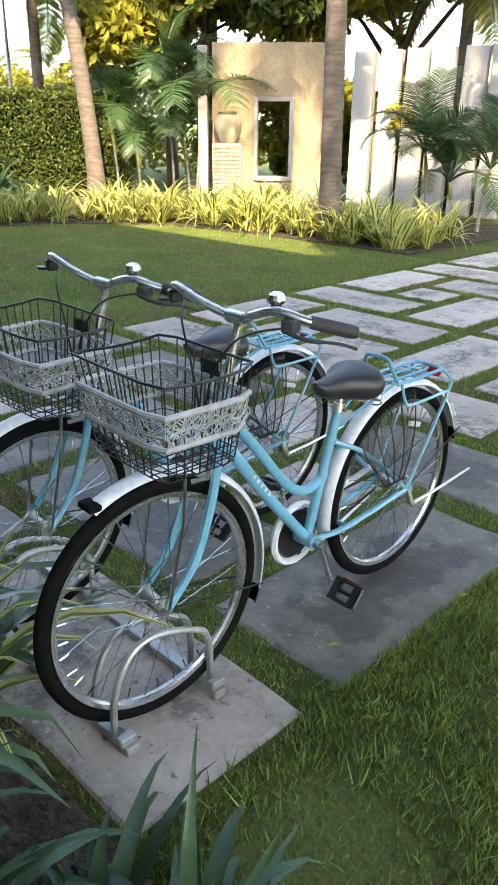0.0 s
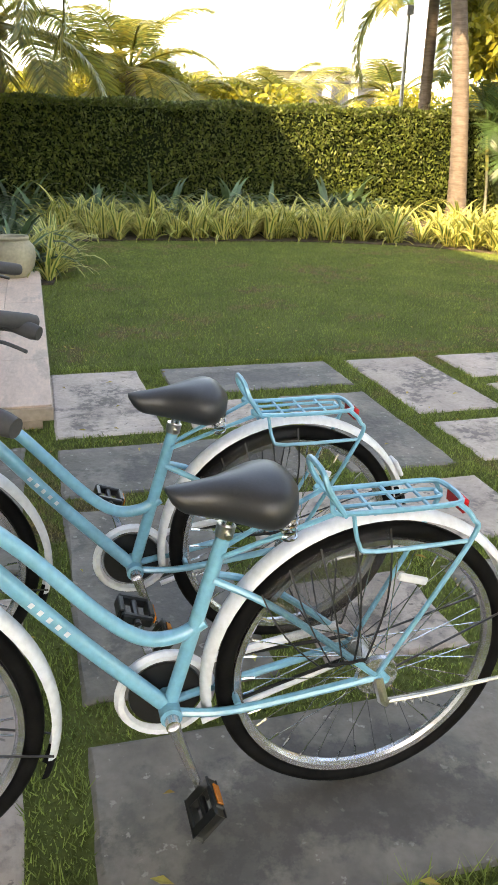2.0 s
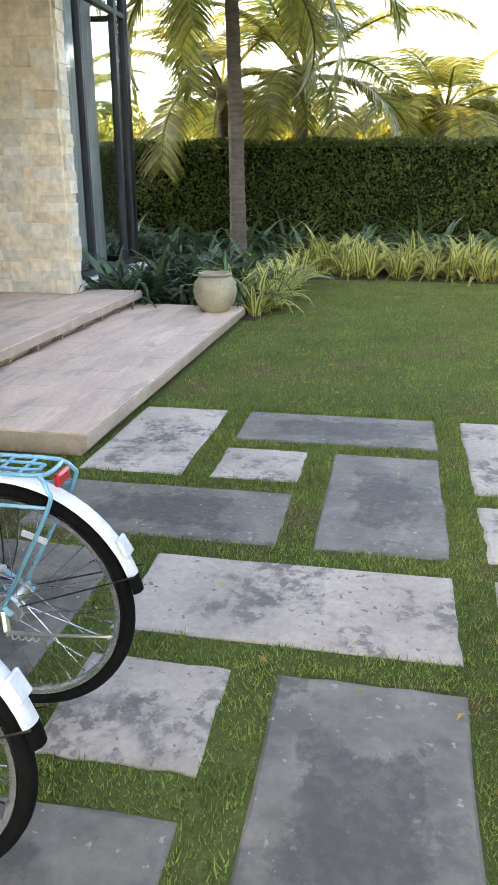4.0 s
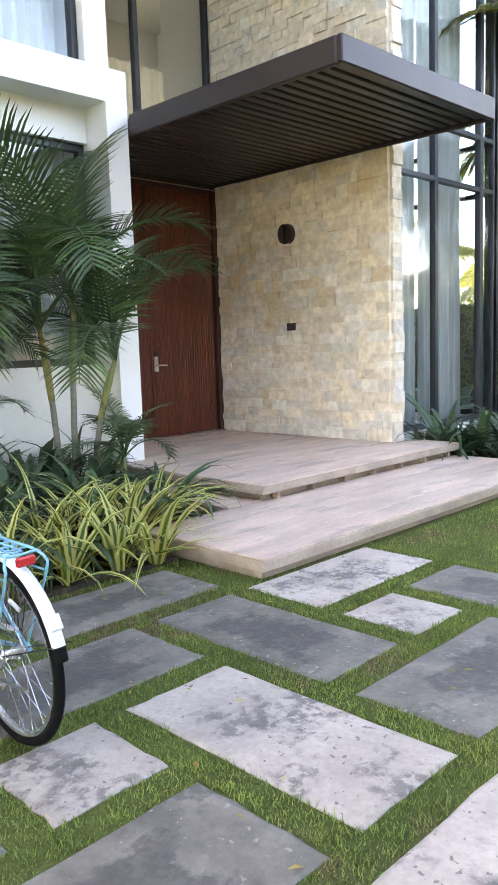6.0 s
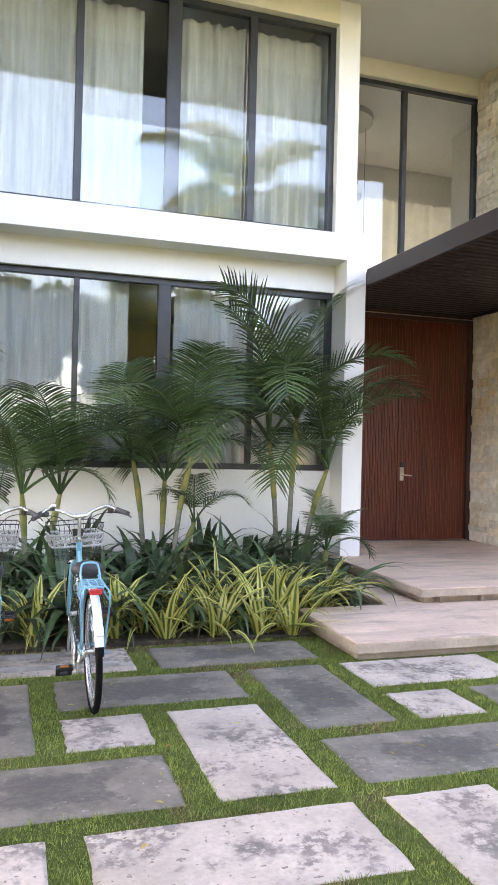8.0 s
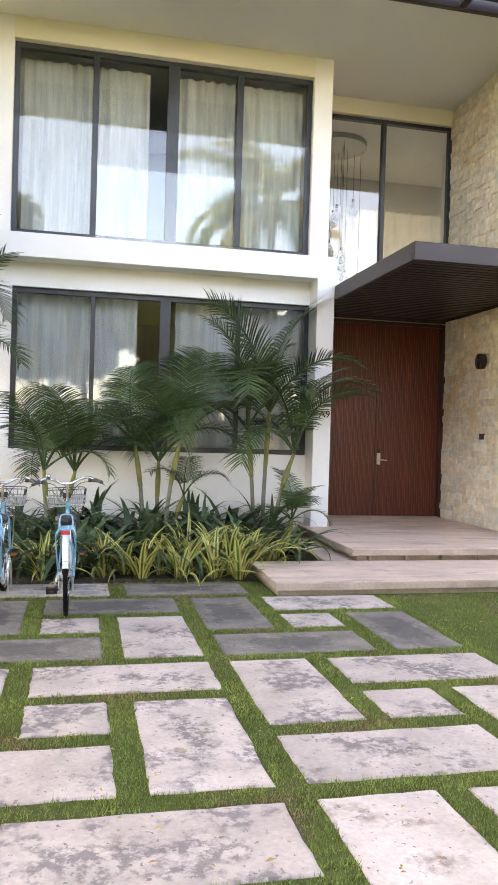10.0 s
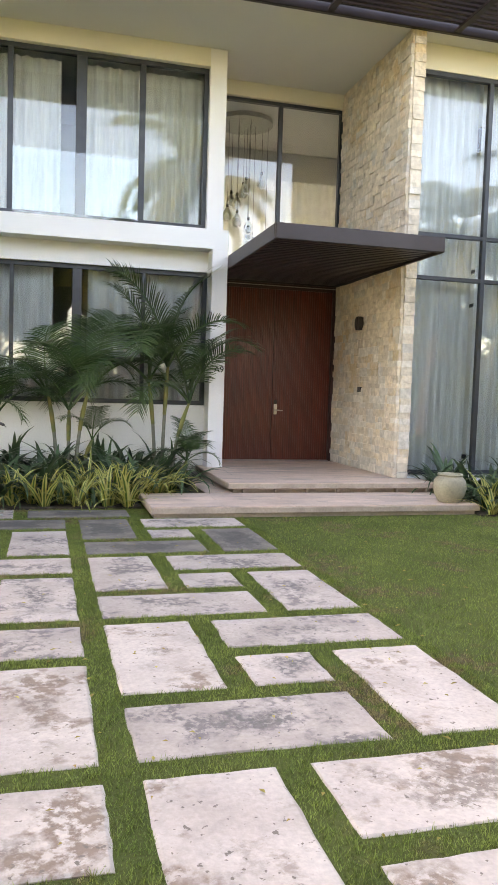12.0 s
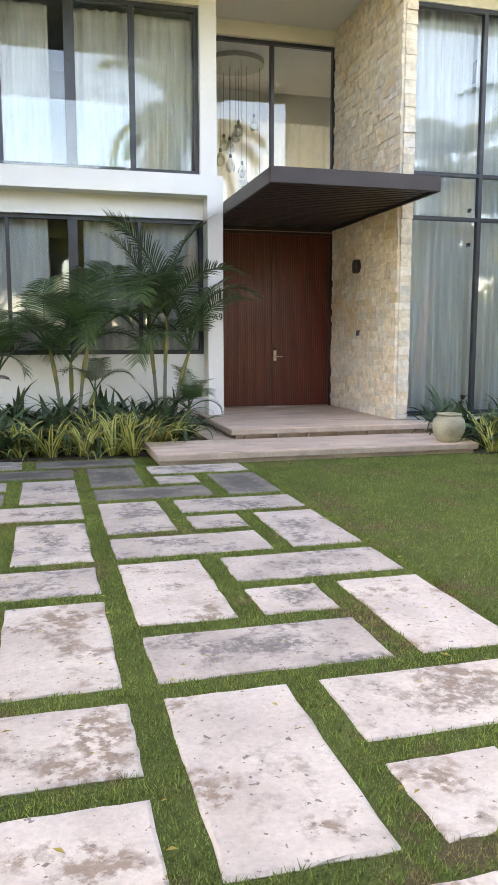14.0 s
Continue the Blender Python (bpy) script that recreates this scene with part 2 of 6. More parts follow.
# leaf edge stripes of the variegated plants follow the mesh's own second coordinate
def striped(name, edge, core):
    m = leafy(name, core, [v * 0.8 for v in core], rough=0.4, rand=0.3)
    t = m.node_tree
    n, l = t.nodes, t.links
    uv, sep, rg, mx = n.new("ShaderNodeUVMap"), n.new("ShaderNodeSeparateXYZ"), n.new("ShaderNodeMapRange"), n.new("ShaderNodeMix")
    mx.data_type = "RGBA"
    l.new(uv.outputs[0], sep.inputs[0])
    rg.inputs[1].default_value, rg.inputs[2].default_value = 0.25, 0.5
    l.new(sep.outputs[0], rg.inputs[0])
    b = n["Principled BSDF"]
    old = b.inputs["Base Color"].links[0].from_socket
    l.new(rg.outputs[0], mx.inputs[0])
    l.new(old, mx.inputs[6])
    mx.inputs[7].default_value = (*edge, 1)
    l.new(mx.outputs[2], b.inputs["Base Color"])
    for x in list(n):
        if x.bl_idname == "ShaderNodeBsdfTranslucent":
            l.new(mx.outputs[2], x.inputs["Color"])
    return m


def stained(m, dark, lo, hi, vary=0.06, much=0.85, ragged=0.62, scale=2.6, flaky=0.25):
    """A dark damp patch in the middle of each slab, with a ragged edge."""
    t = m.node_tree
    n, l = t.nodes, t.links
    b = n["Principled BSDF"]
    old = b.inputs["Base Color"].links[0].from_socket
    tc, sep, ns, oi = n.new("ShaderNodeTexCoord"), n.new("ShaderNodeSeparateXYZ"), n.new("ShaderNodeTexNoise"), n.new("ShaderNodeObjectInfo")
    geo = n.new("ShaderNodeNewGeometry")
    l.new(tc.outputs["Generated"], sep.inputs[0])
    ns.inputs["Scale"].default_value, ns.inputs["Detail"].default_value, ns.inputs["Roughness"].default_value = scale, 10, 0.68
    l.new(geo.outputs["Position"], ns.inputs["Vector"])

    def math_node(op, a, c):
        k = n.new("ShaderNodeMath")
        k.operation = op
        for i, v in enumerate((a, c)):
            if isinstance(v, (int, float)):
                k.inputs[i].default_value = v
            else:
                l.new(v, k.inputs[i])
        return k.outputs[0]
    ax = math_node("ABSOLUTE", math_node("SUBTRACT", sep.outputs[0], 0.5), 0)
    ay = math_node("ABSOLUTE", math_node("SUBTRACT", sep.outputs[1], 0.5), 0)
    d = math_node("MAXIMUM", ax, ay)
    d = math_node("ADD", d, math_node("MULTIPLY", math_node("SUBTRACT", ns.outputs[0], 0.5), ragged))
    d = math_node("ADD", d, math_node("MULTIPLY", oi.outputs["Random"], vary))
    rg, mx = n.new("ShaderNodeMapRange"), n.new("ShaderNodeMix")
    rg.inputs[1].default_value, rg.inputs[2].default_value, rg.inputs[3].default_value, rg.inputs[4].default_value = lo, hi, 1.0, 0.0
    l.new(d, rg.inputs[0])
    mx.data_type = "RGBA"
    pit, cut = n.new("ShaderNodeTexNoise"), n.new("ShaderNodeMapRange")
    pit.inputs["Scale"].default_value, pit.inputs["Detail"].default_value, pit.inputs["Roughness"].default_value = 26.0, 7, 0.7
    l.new(geo.outputs["Position"], pit.inputs["Vector"])
    cut.inputs[1].default_value, cut.inputs[2].default_value, cut.inputs[3].default_value, cut.inputs[4].default_value = 0.45, 0.53, 1.0 - flaky, 1.0
    l.new(pit.outputs[0], cut.inputs[0])
    l.new(math_node("MULTIPLY", math_node("MULTIPLY", rg.outputs[0], cut.outputs[0]), much), mx.inputs[0])
    l.new(old, mx.inputs[6])
    mx.inputs[7].default_value = (*dark, 1)
    l.new(mx.outputs[2], b.inputs["Base Color"])
    return m


def netting(name):
    """Thin black net: threads with gaps between."""
    m = bpy.data.materials.new(name)
    m.use_nodes = True
    n, l = m.node_tree.nodes, m.node_tree.links
    b, tp, mx = n["Principled BSDF"], n.new("ShaderNodeBsdfTransparent"), n.new("ShaderNodeMixShader")
    b.inputs["Base Color"].default_value, b.inputs["Roughness"].default_value = (0.02, 0.02, 0.022, 1), 0.6
    ns = n.new("ShaderNodeTexNoise")
    ns.inputs["Scale"].default_value = 30
    rg = n.new("ShaderNodeMapRange")
    rg.inputs[3].default_value, rg.inputs[4].default_value = 0.5, 0.8
    l.new(ns.outputs[0], rg.inputs[0])
    l.new(rg.outputs[0], mx.inputs[0])
    l.new(b.outputs[0], mx.inputs[1])
    l.new(tp.outputs[0], mx.inputs[2])
    l.new(mx.outputs[0], n["Material Output"].inputs[0])
    return m


M["net"] = netting("black_net")
M["slabdark"] = stained(mat("damp_grey_concrete", (0.225, 0.198, 0.165), (0.130, 0.115, 0.096), rough=0.7, scale=5.5, bump=0.5, fine=45, rand=0.08, third=(0.12, 0.112, 0.095), third_scale=3.0, third_cut=0.52, flake=14, speck=(0.30, 0.28, 0.24), dist=0.008), (0.066, 0.060, 0.055), 0.29, 0.36, 0.08, 0.8, 0.8, 4.5)
M["spider"] = striped("yellow_edged_leaf", (0.60, 0.56, 0.19), (0.10, 0.18, 0.035))


# ---- mesh building ----
class Shape:
    """Collects verts and faces, and becomes one mesh."""

    def __init__(self):
        self.v, self.f, self.uv = [], [], {}

    def add(self, verts, faces, m=None):
        o = len(self.v)
        self.v += [tuple(m @ Vector(p)) if m else tuple(p) for p in verts]
        self.f += [tuple(i + o for i in f) for f in faces]
        return self

    def box(self, x0, y0, z0, x1, y1, z1, bev=0.0, m=None):
        if bev <= 0:
            v = [(x, y, z) for x in (x0, x1) for y in (y0, y1) for z in (z0, z1)]
            f = [(0, 1, 3, 2), (4, 6, 7, 5), (0, 4, 5, 1), (2, 3, 7, 6), (0, 2, 6, 4), (1, 5, 7, 3)]
            return self.add(v, f, m)
        bm = bmesh.new()
        bmesh.ops.create_cube(bm, size=1)
        for p in bm.verts:
            p.co = Vector(((x0 + x1) / 2 + p.co.x * (x1 - x0), (y0 + y1) / 2 + p.co.y * (y1 - y0), (z0 + z1) / 2 + p.co.z * (z1 - z0)))
        bmesh.ops.bevel(bm, geom=list(bm.edges), offset=bev, segments=1, affect="EDGES", clamp_overlap=True)
        bm.verts.index_update()
        self.add([p.co.copy() for p in bm.verts], [tuple(p.index for p in f.verts) for f in bm.faces], m)
        bm.free()
        return self

    def tube(self, pts, r, seg=8, closed=False, caps=True):
        """A round bar along points; r is one radius or one for each point."""
        pts = [Vector(p) for p in pts]
        n = len(pts)
        rs = r if isinstance(r, (list, tuple)) else [r] * n
        o, up = len(self.v), None
        for i, p in enumerate(pts):
            a, b = (pts[(i - 1) % n], pts[(i + 1) % n]) if closed else (pts[max(i - 1, 0)], pts[min(i + 1, n - 1)])
            d = (b - a).normalized()
            if up is None:
                up = d.orthogonal().normalized()
            up = (up - d * up.dot(d)).normalized()
            side = d.cross(up)
            for k in range(seg):
                w = 2 * math.pi * k / seg
                self.v.append(tuple(p + rs[i] * (math.cos(w) * up + math.sin(w) * side)))
        for i in range(n if closed else n - 1):
            for k in range(seg):
                j, q = (i + 1) % n, (k + 1) % seg
                self.f.append((o + i * seg + k, o + i * seg + q, o + j * seg + q, o + j * seg + k))
        if caps and not closed:
            self.f.append(tuple(o + k for k in reversed(range(seg))))
            self.f.append(tuple(o + (n - 1) * seg + k for k in range(seg)))
        return self

    def lathe(self, prof, seg=24, m=None):
        """Turns (radius, z) pairs round the z axis."""
        v = [(r * math.cos(2 * math.pi * k / seg), r * math.sin(2 * math.pi * k / seg), z) for r, z in prof for k in range(seg)]
        f = [(i * seg + k, i * seg + (k + 1) % seg, (i + 1) * seg + (k + 1) % seg, (i + 1) * seg + k) for i in range(len(prof) - 1) for k in range(seg)]
        f += [tuple(reversed(range(seg))), tuple((len(prof) - 1) * seg + k for k in range(seg))]
        return self.add(v, f, m)

    def blade(self, base, heading, length, width, rise, droop, seg=5, fold=0.25, uv=True, twist=0.0):
        """A strap leaf that rises and bends over, creased along its middle."""
        o = len(self.v)
        d = Vector((math.cos(heading), math.sin(heading), 0))
        s = Vector((-d.y, d.x, 0))
        p, ang = Vector(base), rise
        for i in range(seg + 1):
            u = i / seg
            w = width * (0.55 + 0.45 * math.sin(math.pi * min(1, u * 1.2 + 0.1))) * (1 - u ** 3) + 0.0008
            up = Vector((-d.x * math.sin(ang), -d.y * math.sin(ang), math.cos(ang)))
            ss = s * math.cos(twist * u) + up * math.sin(twist * u)
            self.v += [tuple(p - ss * w + up * w * fold), tuple(p), tuple(p + ss * w + up * w * fold)]
            for k, val in ((0, 1.0), (1, 0.0), (2, 1.0)):
                self.uv[o + i * 3 + k] = val
            p = p + (d * math.cos(ang) + Vector((0, 0, math.sin(ang)))) * (length / seg)
            ang -= droop * (0.4 + 1.2 * u) / seg
        for i in range(seg):
            a = o + i * 3
            self.f += [(a, a + 1, a + 4, a + 3), (a + 1, a + 2, a + 5, a + 4)]
        return self

    def mesh(self, name, material, smooth=True):
        me = bpy.data.meshes.new(name)
        me.from_pydata(self.v, [], self.f)
        if self.uv:
            layer = me.uv_layers.new(name="edge")
            idx = np.empty(len(me.loops), dtype=np.int32)
            me.loops.foreach_get("vertex_index", idx)
            val = np.zeros(len(self.v))
            val[list(self.uv.keys())] = list(self.uv.values())
            flat = np.zeros(len(idx) * 2, dtype=np.float32)
            flat[0::2] = val[idx]
            layer.data.foreach_set("uv", flat)
        me.materials.append(material)
        if smooth:
            me.shade_smooth()
            me.set_sharp_from_angle(angle=radians(38))
        me.update()
        return me


def part(name, shape, material, parent=None, label="", smooth=True):
    ob = new(name, shape.mesh(name, M[material], smooth))
    ob.parent = parent
    return tagged(ob, label) if label else ob


def thing(name, label, category, at=(0, 0, 0), rz=0.0, group="", kind=""):
    ob = new(name)
    ob.matrix_world = pose(*at, 0, 0, rz)
    return tagged(ob, label, category, group, kind)


def solid(name, shape, material, label, category, kind="", group="", smooth=True):
    return tagged(part(name, shape, material, None, "", smooth), label, category, group, kind)


def arc(cx, cz, r, a0, a1, n, x=0.0):
    """Points of an arc in the y-z plane; angles in degrees, 0 towards +y."""
    return [(x, cx + r * math.cos(radians(a0 + (a1 - a0) * i / n)), cz + r * math.sin(radians(a0 + (a1 - a0) * i / n))) for i in range(n + 1)]


def rnd(a, b):
    return random.uniform(a, b)

stained(M["slab"], (0.125, 0.113, 0.103), 0.15, 0.36, 0.24, 0.85, 1.5, 5.0, 0.75)
stained(M["slabwhite"], (0.20, 0.150, 0.115), 0.14, 0.36, 0.34, 0.80, 1.5, 3.8, 0.75)
M["voile"] = leafy("backlit_voile", (0.80, 0.80, 0.79), (0.72, 0.72, 0.71), rough=0.9, rand=0.0, trans=0.4)

# ---- ground ----
# lawn sheet to the horizon, with soil beds laid on it
g = Shape()
g.add([(-400, -400, 0), (400, -400, 0), (400, 400, 0), (-400, 400, 0)], [(0, 1, 2, 3)])
solid("ground", g, "lawn", "short mown green lawn turf around the house", "ground", "structure", smooth=False)


def bed(name, outline, z, label):
    s = Shape()
    n = len(outline)
    s.add([(x, y, z) for x, y in outline] + [(x, y, -0.03) for x, y in outline],
          [tuple(range(n))] + [(i, i + n, (i + 1) % n + n, (i + 1) % n) for i in range(n)])
    return solid(name, s, "soil", label, "planting bed", "structure", smooth=False)


bed("planting_bed_1", [(-4.95, -2.40), (-1.64, -2.40), (-1.64, -1.88), (-0.74, -1.88), (-0.74, -0.05), (-0.32, -0.05), (-0.32, 0.33), (-6.5, 0.33), (-6.2, -0.9)], 0.03, "dark soil bed with fallen leaves along the white wall")
bed("planting_bed_2", [(2.7, -3.3), (3.6, -3.4), (6.2, -3.2), (6.3, -4.8), (5.95, -7.2), (5.4, -8.6), (4.2, -9.65), (2.0, -9.98), (0.0, -10.0),
                       (0.0, -13.6), (12, -13.6), (12, 6), (5.7, 6), (5.7, -1.2), (2.75, -2.1)], 0.02, "dark soil border bed at the edge of the lawn")


# ---- house shell ----
HX0 = -12.0  # the facade and eave run on past the last window, unseen, to shade the lawn


def wall_box(name, label, mats, *boxes, bev=0.0):
    s = Shape()
    for b in boxes:
        s.box(*b, bev=bev)
    return solid(name, s, mats, label, "wall", "structure", smooth=False)


# lower wall with its window opening
LW = (-4.44, -0.29, 1.28, 3.455)
UW = (-4.47, -0.37, 4.13, 6.665)
wall_box("wall_front_lower", "smooth white painted facade wall below the ledge", "white",
         (HX0, 0.35, 0, LW[0], 0.6, 3.78), (LW[0], 0.35, 0, LW[1], 0.6, LW[2]), (LW[0], 0.35, LW[3], LW[1], 0.6, 3.78), (LW[1], 0.35, 0, -0.05, 0.6, 3.78))
wall_box("column", "white painted square column beside the entrance", "white", (-0.30, 0.0, 0.0, -0.05, 0.346, 3.779), (-0.30, 0.604, 0.0, -0.05, 1.6, 3.779))
wall_box("ledge", "white painted projecting ledge between the two storeys", "white", (HX0, 0.0, 3.78, -0.05, 1.6, 4.09))
wall_box("wall_front_upper", "white painted frame wall round the upper window", "white",
         (HX0, 0.2, 4.094, UW[0], 0.5, 6.95), (UW[1], 0.2, 4.094, -0.10, 1.6, 6.95), (UW[0], 0.2, 4.094, UW[1], 0.5, UW[2]))
wall_box("wall_front_upper_2", "cream painted head above the upper window", "cream", (UW[0], 0.2, UW[3], UW[1], 0.5, 6.95))
wall_box("wall_entrance_head", "cream painted head above the entrance glazing", "cream", (-0.10, 1.28, 6.70, 2.38, 1.6, 6.95))
wall_box("ceiling_soffit", "plain grey painted roof soffit", "soffit", (HX0, -1.42, 6.95, 5.9, 8.0, 7.12))
wall_box("wall_right_head", "cream painted head above the tall glazing", "cream", (2.57, -1.08, 6.56, 5.56, -0.8, 6.95))

# rooms behind the glass
wall_box("wall_inside_lower", "plain inside walls of the ground floor room", "inside",
         (-6.0, 4.5, 0.0, -0.3, 4.7, 3.7), (-6.2, 0.6, 0, -6.0, 4.7, 3.7), (-0.304, 1.6, 0.0, -0.10, 4.7, 3.7), (-6.0, 0.6, 0.9, -0.304, 4.5, 1.0), (-6.0, 0.6, 3.6, -0.304, 4.5, 3.7))
wall_box("wall_inside_upper", "plain inside walls of the upper room", "inside",
         (-6.0, 4.5, 3.9, -0.3, 4.7, 6.9), (-6.2, 0.5, 3.9, -6.0, 4.7, 6.9), (-6.0, 1.6, 3.85, -0.304, 4.5, 4.0), (-0.304, 1.6, 4.0, -0.104, 4.7, 6.94))
wall_box("wall_inside_hall", "plain white walls of the double height hall", "inside",
         (-0.1, 7.5, 0.28, 4.5, 7.7, 3.6), (-0.1, 7.5, 6.2, 4.5, 7.7, 6.94), (-0.104, 4.7, 0.28, 0.0, 7.5, 6.94), (4.4, 3.2, 0.28, 4.5, 7.5, 6.94), (0.0, 1.6, 0.2, 4.4, 7.5, 0.28), (0.0, 4.86, 6.26, 4.4, 4.96, 6.94))
wall_box("wall_inside_right", "plain inside walls of the tall glazed room", "inside",
         (3.1, 3.0, 0.30, 5.5, 3.2, 6.94), (2.764, -1.0, 0.22, 5.5, 3.0, 0.30), (3.1, 1.5, 0.30, 3.2, 3.0, 6.9), (2.704, 1.40, 0.30, 3.2, 1.5, 6.9))
wall_box("wall_back", "plain rear walls that close the house", "white", (HX0, 7.8, 0, -0.1, 8.0, 6.95), (5.3, 7.8, 0, 5.9, 8.0, 6.95), (-0.1, 7.8, 0, 5.3, 8.0, 3.4), (-0.1, 7.8, 5.5, 5.3, 8.0, 6.95), (HX0, 0.604, 0, HX0 + 0.2, 7.8, 6.95), bev=0)


# ---- windows ----
def pane(name, parent, corners, thick):
    """Both faces of a sheet of glass, turned outwards."""
    s = Shape()
    for k in (0, 1):
        s.add([tuple(Vector(c) + Vector(thick) * k) for c in corners], [(0, 1, 2, 3)])
    p = part(name, s, "glass", parent, "", False)
    p.visible_shadow = False
    return p


def frame_window(name, label, x0, x1, z0, z1, y, bars, rails=(), fw=0.07, depth=0.09):
    """A fixed frame with mullions, rails and one pane in each bay."""
    w = thing(name, label, "window", (0, 0, 0), 0, "", "structure")
    f = Shape()
    f.box(x0, y, z1 - fw, x1, y + depth, z1, 0.004).box(x0, y, z0, x1, y + depth, z0 + fw, 0.004)
    f.box(x0, y, z0 + fw, x0 + fw, y + depth, z1 - fw, 0.004).box(x1 - fw, y, z0 + fw, x1, y + depth, z1 - fw, 0.004)
    fr = part("window_frame", f, "alu", w, "dark grey aluminium frame", False)
    xs = [x0 + fw] + [v for c, bw in bars for v in (c - bw / 2, c + bw / 2)] + [x1 - fw]
    for c, bw in bars:
        part("mullion", Shape().box(c - bw / 2, y - 0.006, z0 + fw, c + bw / 2, y + depth - 0.01, z1 - fw, 0.004), "alu", w, "", False)
    zs = [z0 + fw] + [v for c in rails for v in (c - 0.03, c + 0.03)] + [z1 - fw]
    for i in range(0, len(xs), 2):
        for c in rails:
            part("rail", Shape().box(xs[i], y - 0.003, c - 0.03, xs[i + 1], y + depth - 0.01, c + 0.03, 0.004), "alu", w, "", False)
        for j in range(0, len(zs), 2):
            pane("pane", w, [(xs[i], y + 0.04, zs[j]), (xs[i + 1], y + 0.04, zs[j]), (xs[i + 1], y + 0.04, zs[j + 1]), (xs[i], y + 0.04, zs[j + 1])], (0, 0.006, 0))
    return w


frame_window("window_1", "dark grey framed four-bay ground floor window", *LW, 0.42, [(-3.37, 0.06), (-2.38, 0.15), (-1.33, 0.06)])
frame_window("window_2", "dark grey framed upper sliding window over the ledge", *UW, 0.30, [(-3.41, 0.08), (-2.36, 0.16), (-1.42, 0.09)])
pane("glass_balustrade", bpy.data.objects["window_2"], [(-3.37, 0.24, 4.12), (-1.47, 0.24, 4.12), (-1.47, 0.24, 5.12), (-3.37, 0.24, 5.12)], (0, 0.01, 0))
frame_window("window_3", "tall dark framed glazing above the entrance door", -0.05, 2.36, 3.60, 6.70, 1.36, [(1.17, 0.07)], (), 0.06)
frame_window("window_4", "double height dark framed glass wall", 2.57, 5.50, 0.30, 6.56, -1.06, [(3.90, 0.07), (5.06, 0.09)], (3.41, 4.08), 0.07)


# side glazing of the tall room
def side_window():
    w = thing("window_5", "double height dark framed glass side wall", "window", (0, 0, 0), 0, "", "structure")
    f = Shape()
    f.box(5.40, -1.06, 0.28, 5.56, -0.92, 6.94, 0.006)
    part("corner_post", f, "alu", w, "dark grey aluminium corner post", False)
    f = Shape().box(5.43, -0.92, 0.30, 5.52, 3.0, 0.38).box(5.43, -0.92, 6.48, 5.52, 3.0, 6.9)
    f.box(5.43, -0.92, 3.38, 5.52, 3.0, 3.44).box(5.43, -0.92, 4.05, 5.52, 3.0, 4.11).box(5.43, 0.9, 0.38, 5.52, 0.97, 6.48)
    part("window_frame", f, "alu", w, "", False)
    pane("pane", w, [(5.476, -0.92, 0.38), (5.476, 3.0, 0.38), (5.476, 3.0, 6.48), (5.476, -0.92, 6.48)], (-0.006, 0, 0))


side_window()


def curtain(name, label, x0, x1, z0, z1, y, wave=0.055, amp=0.03, material="curtain", along="x", group="curtains"):
    """A hanging cloth with soft uneven folds."""
    s = Shape()
    n = max(8, int((x1 - x0) / wave * 3))
    rows = 5
    for j in range(rows + 1):
        for i in range(n + 1):
            u = x0 + (x1 - x0) * i / n
            ph = u / wave * 2 + 0.9 * math.sin(u * 7.3) + 0.4 * math.sin(u * 17.1)
            o = amp * math.sin(ph) * (0.6 + 0.4 * j / rows) + 0.008 * math.sin(u * 40 + j)
            z = z1 + (z0 - z1) * j / rows
            s.v.append((u, y + o, z) if along == "x" else (y + o, u, z))
    for j in range(rows):
        for i in range(n):
            a = j * (n + 1) + i
            s.f.append((a, a + 1, a + n + 2, a + n + 1))
    ob = solid(name, s, material, label, "curtain", "", group)
    return ob


for a, b in ((-4.40, -2.75), (-2.2, -0.32)):
    curtain("curtain", "pale sheer curtain hanging behind the lower window", a, b, 1.02, 3.55, 0.72, 0.055, 0.03, "sheer")
for a, b in ((-4.44, -3.42), (-3.40, -2.66), (-2.30, -1.44), (-1.40, -0.42)):
    curtain("curtain", "cream pleated curtain hanging behind the upper window", a, b, 4.10, 6.60, 0.62, 0.055, 0.045)
for a, b in ((2.62, 3.86), (3.94, 5.0)):
    curtain("curtain", "white sheer curtain hanging behind the tall glass", a, b, 0.32, 6.7, -0.75, 0.05, 0.032, "sheer")
curtain("curtain", "white sheer curtain at the rear of the hall", 0.02, 4.38, 0.32, 6.28, 4.72, 0.09, 0.05, "voile")

# ---- roof edge ----
eave = thing("roof_louvre", "dark bronze metal louvre along the roof edge", "roof", (0, 0, 0), 0, "", "structure")
part("fascia", Shape().box(HX0, -1.50, 6.93, 6.0, -1.424, 7.16, 0.01), "bronze", eave, "", False)
part("outer_beam", Shape().box(HX0, -2.92, 6.98, 6.0, -2.82, 7.16, 0.01), "bronze", eave, "", False)
for i in range(10):
    yy = -1.60 - i * 0.12
    part("slat", Shape().box(HX0, yy - 0.08, 7.00, 6.0, yy - 0.02, 7.10, 0.006), "bronze", eave, "", False)
for x in (-10.2, -7.4, -4.6, -1.8, 1.0, 3.0, 5.8):
    part("bracket", Shape().box(x - 0.05, -2.82, 6.95, x + 0.05, -1.50, 6.998, 0.006), "bronze", eave, "", False)
wall_box("roof", "flat roof slab of the house", "bronze", (HX0, -1.42, 7.124, 5.9, 8.0, 7.26))

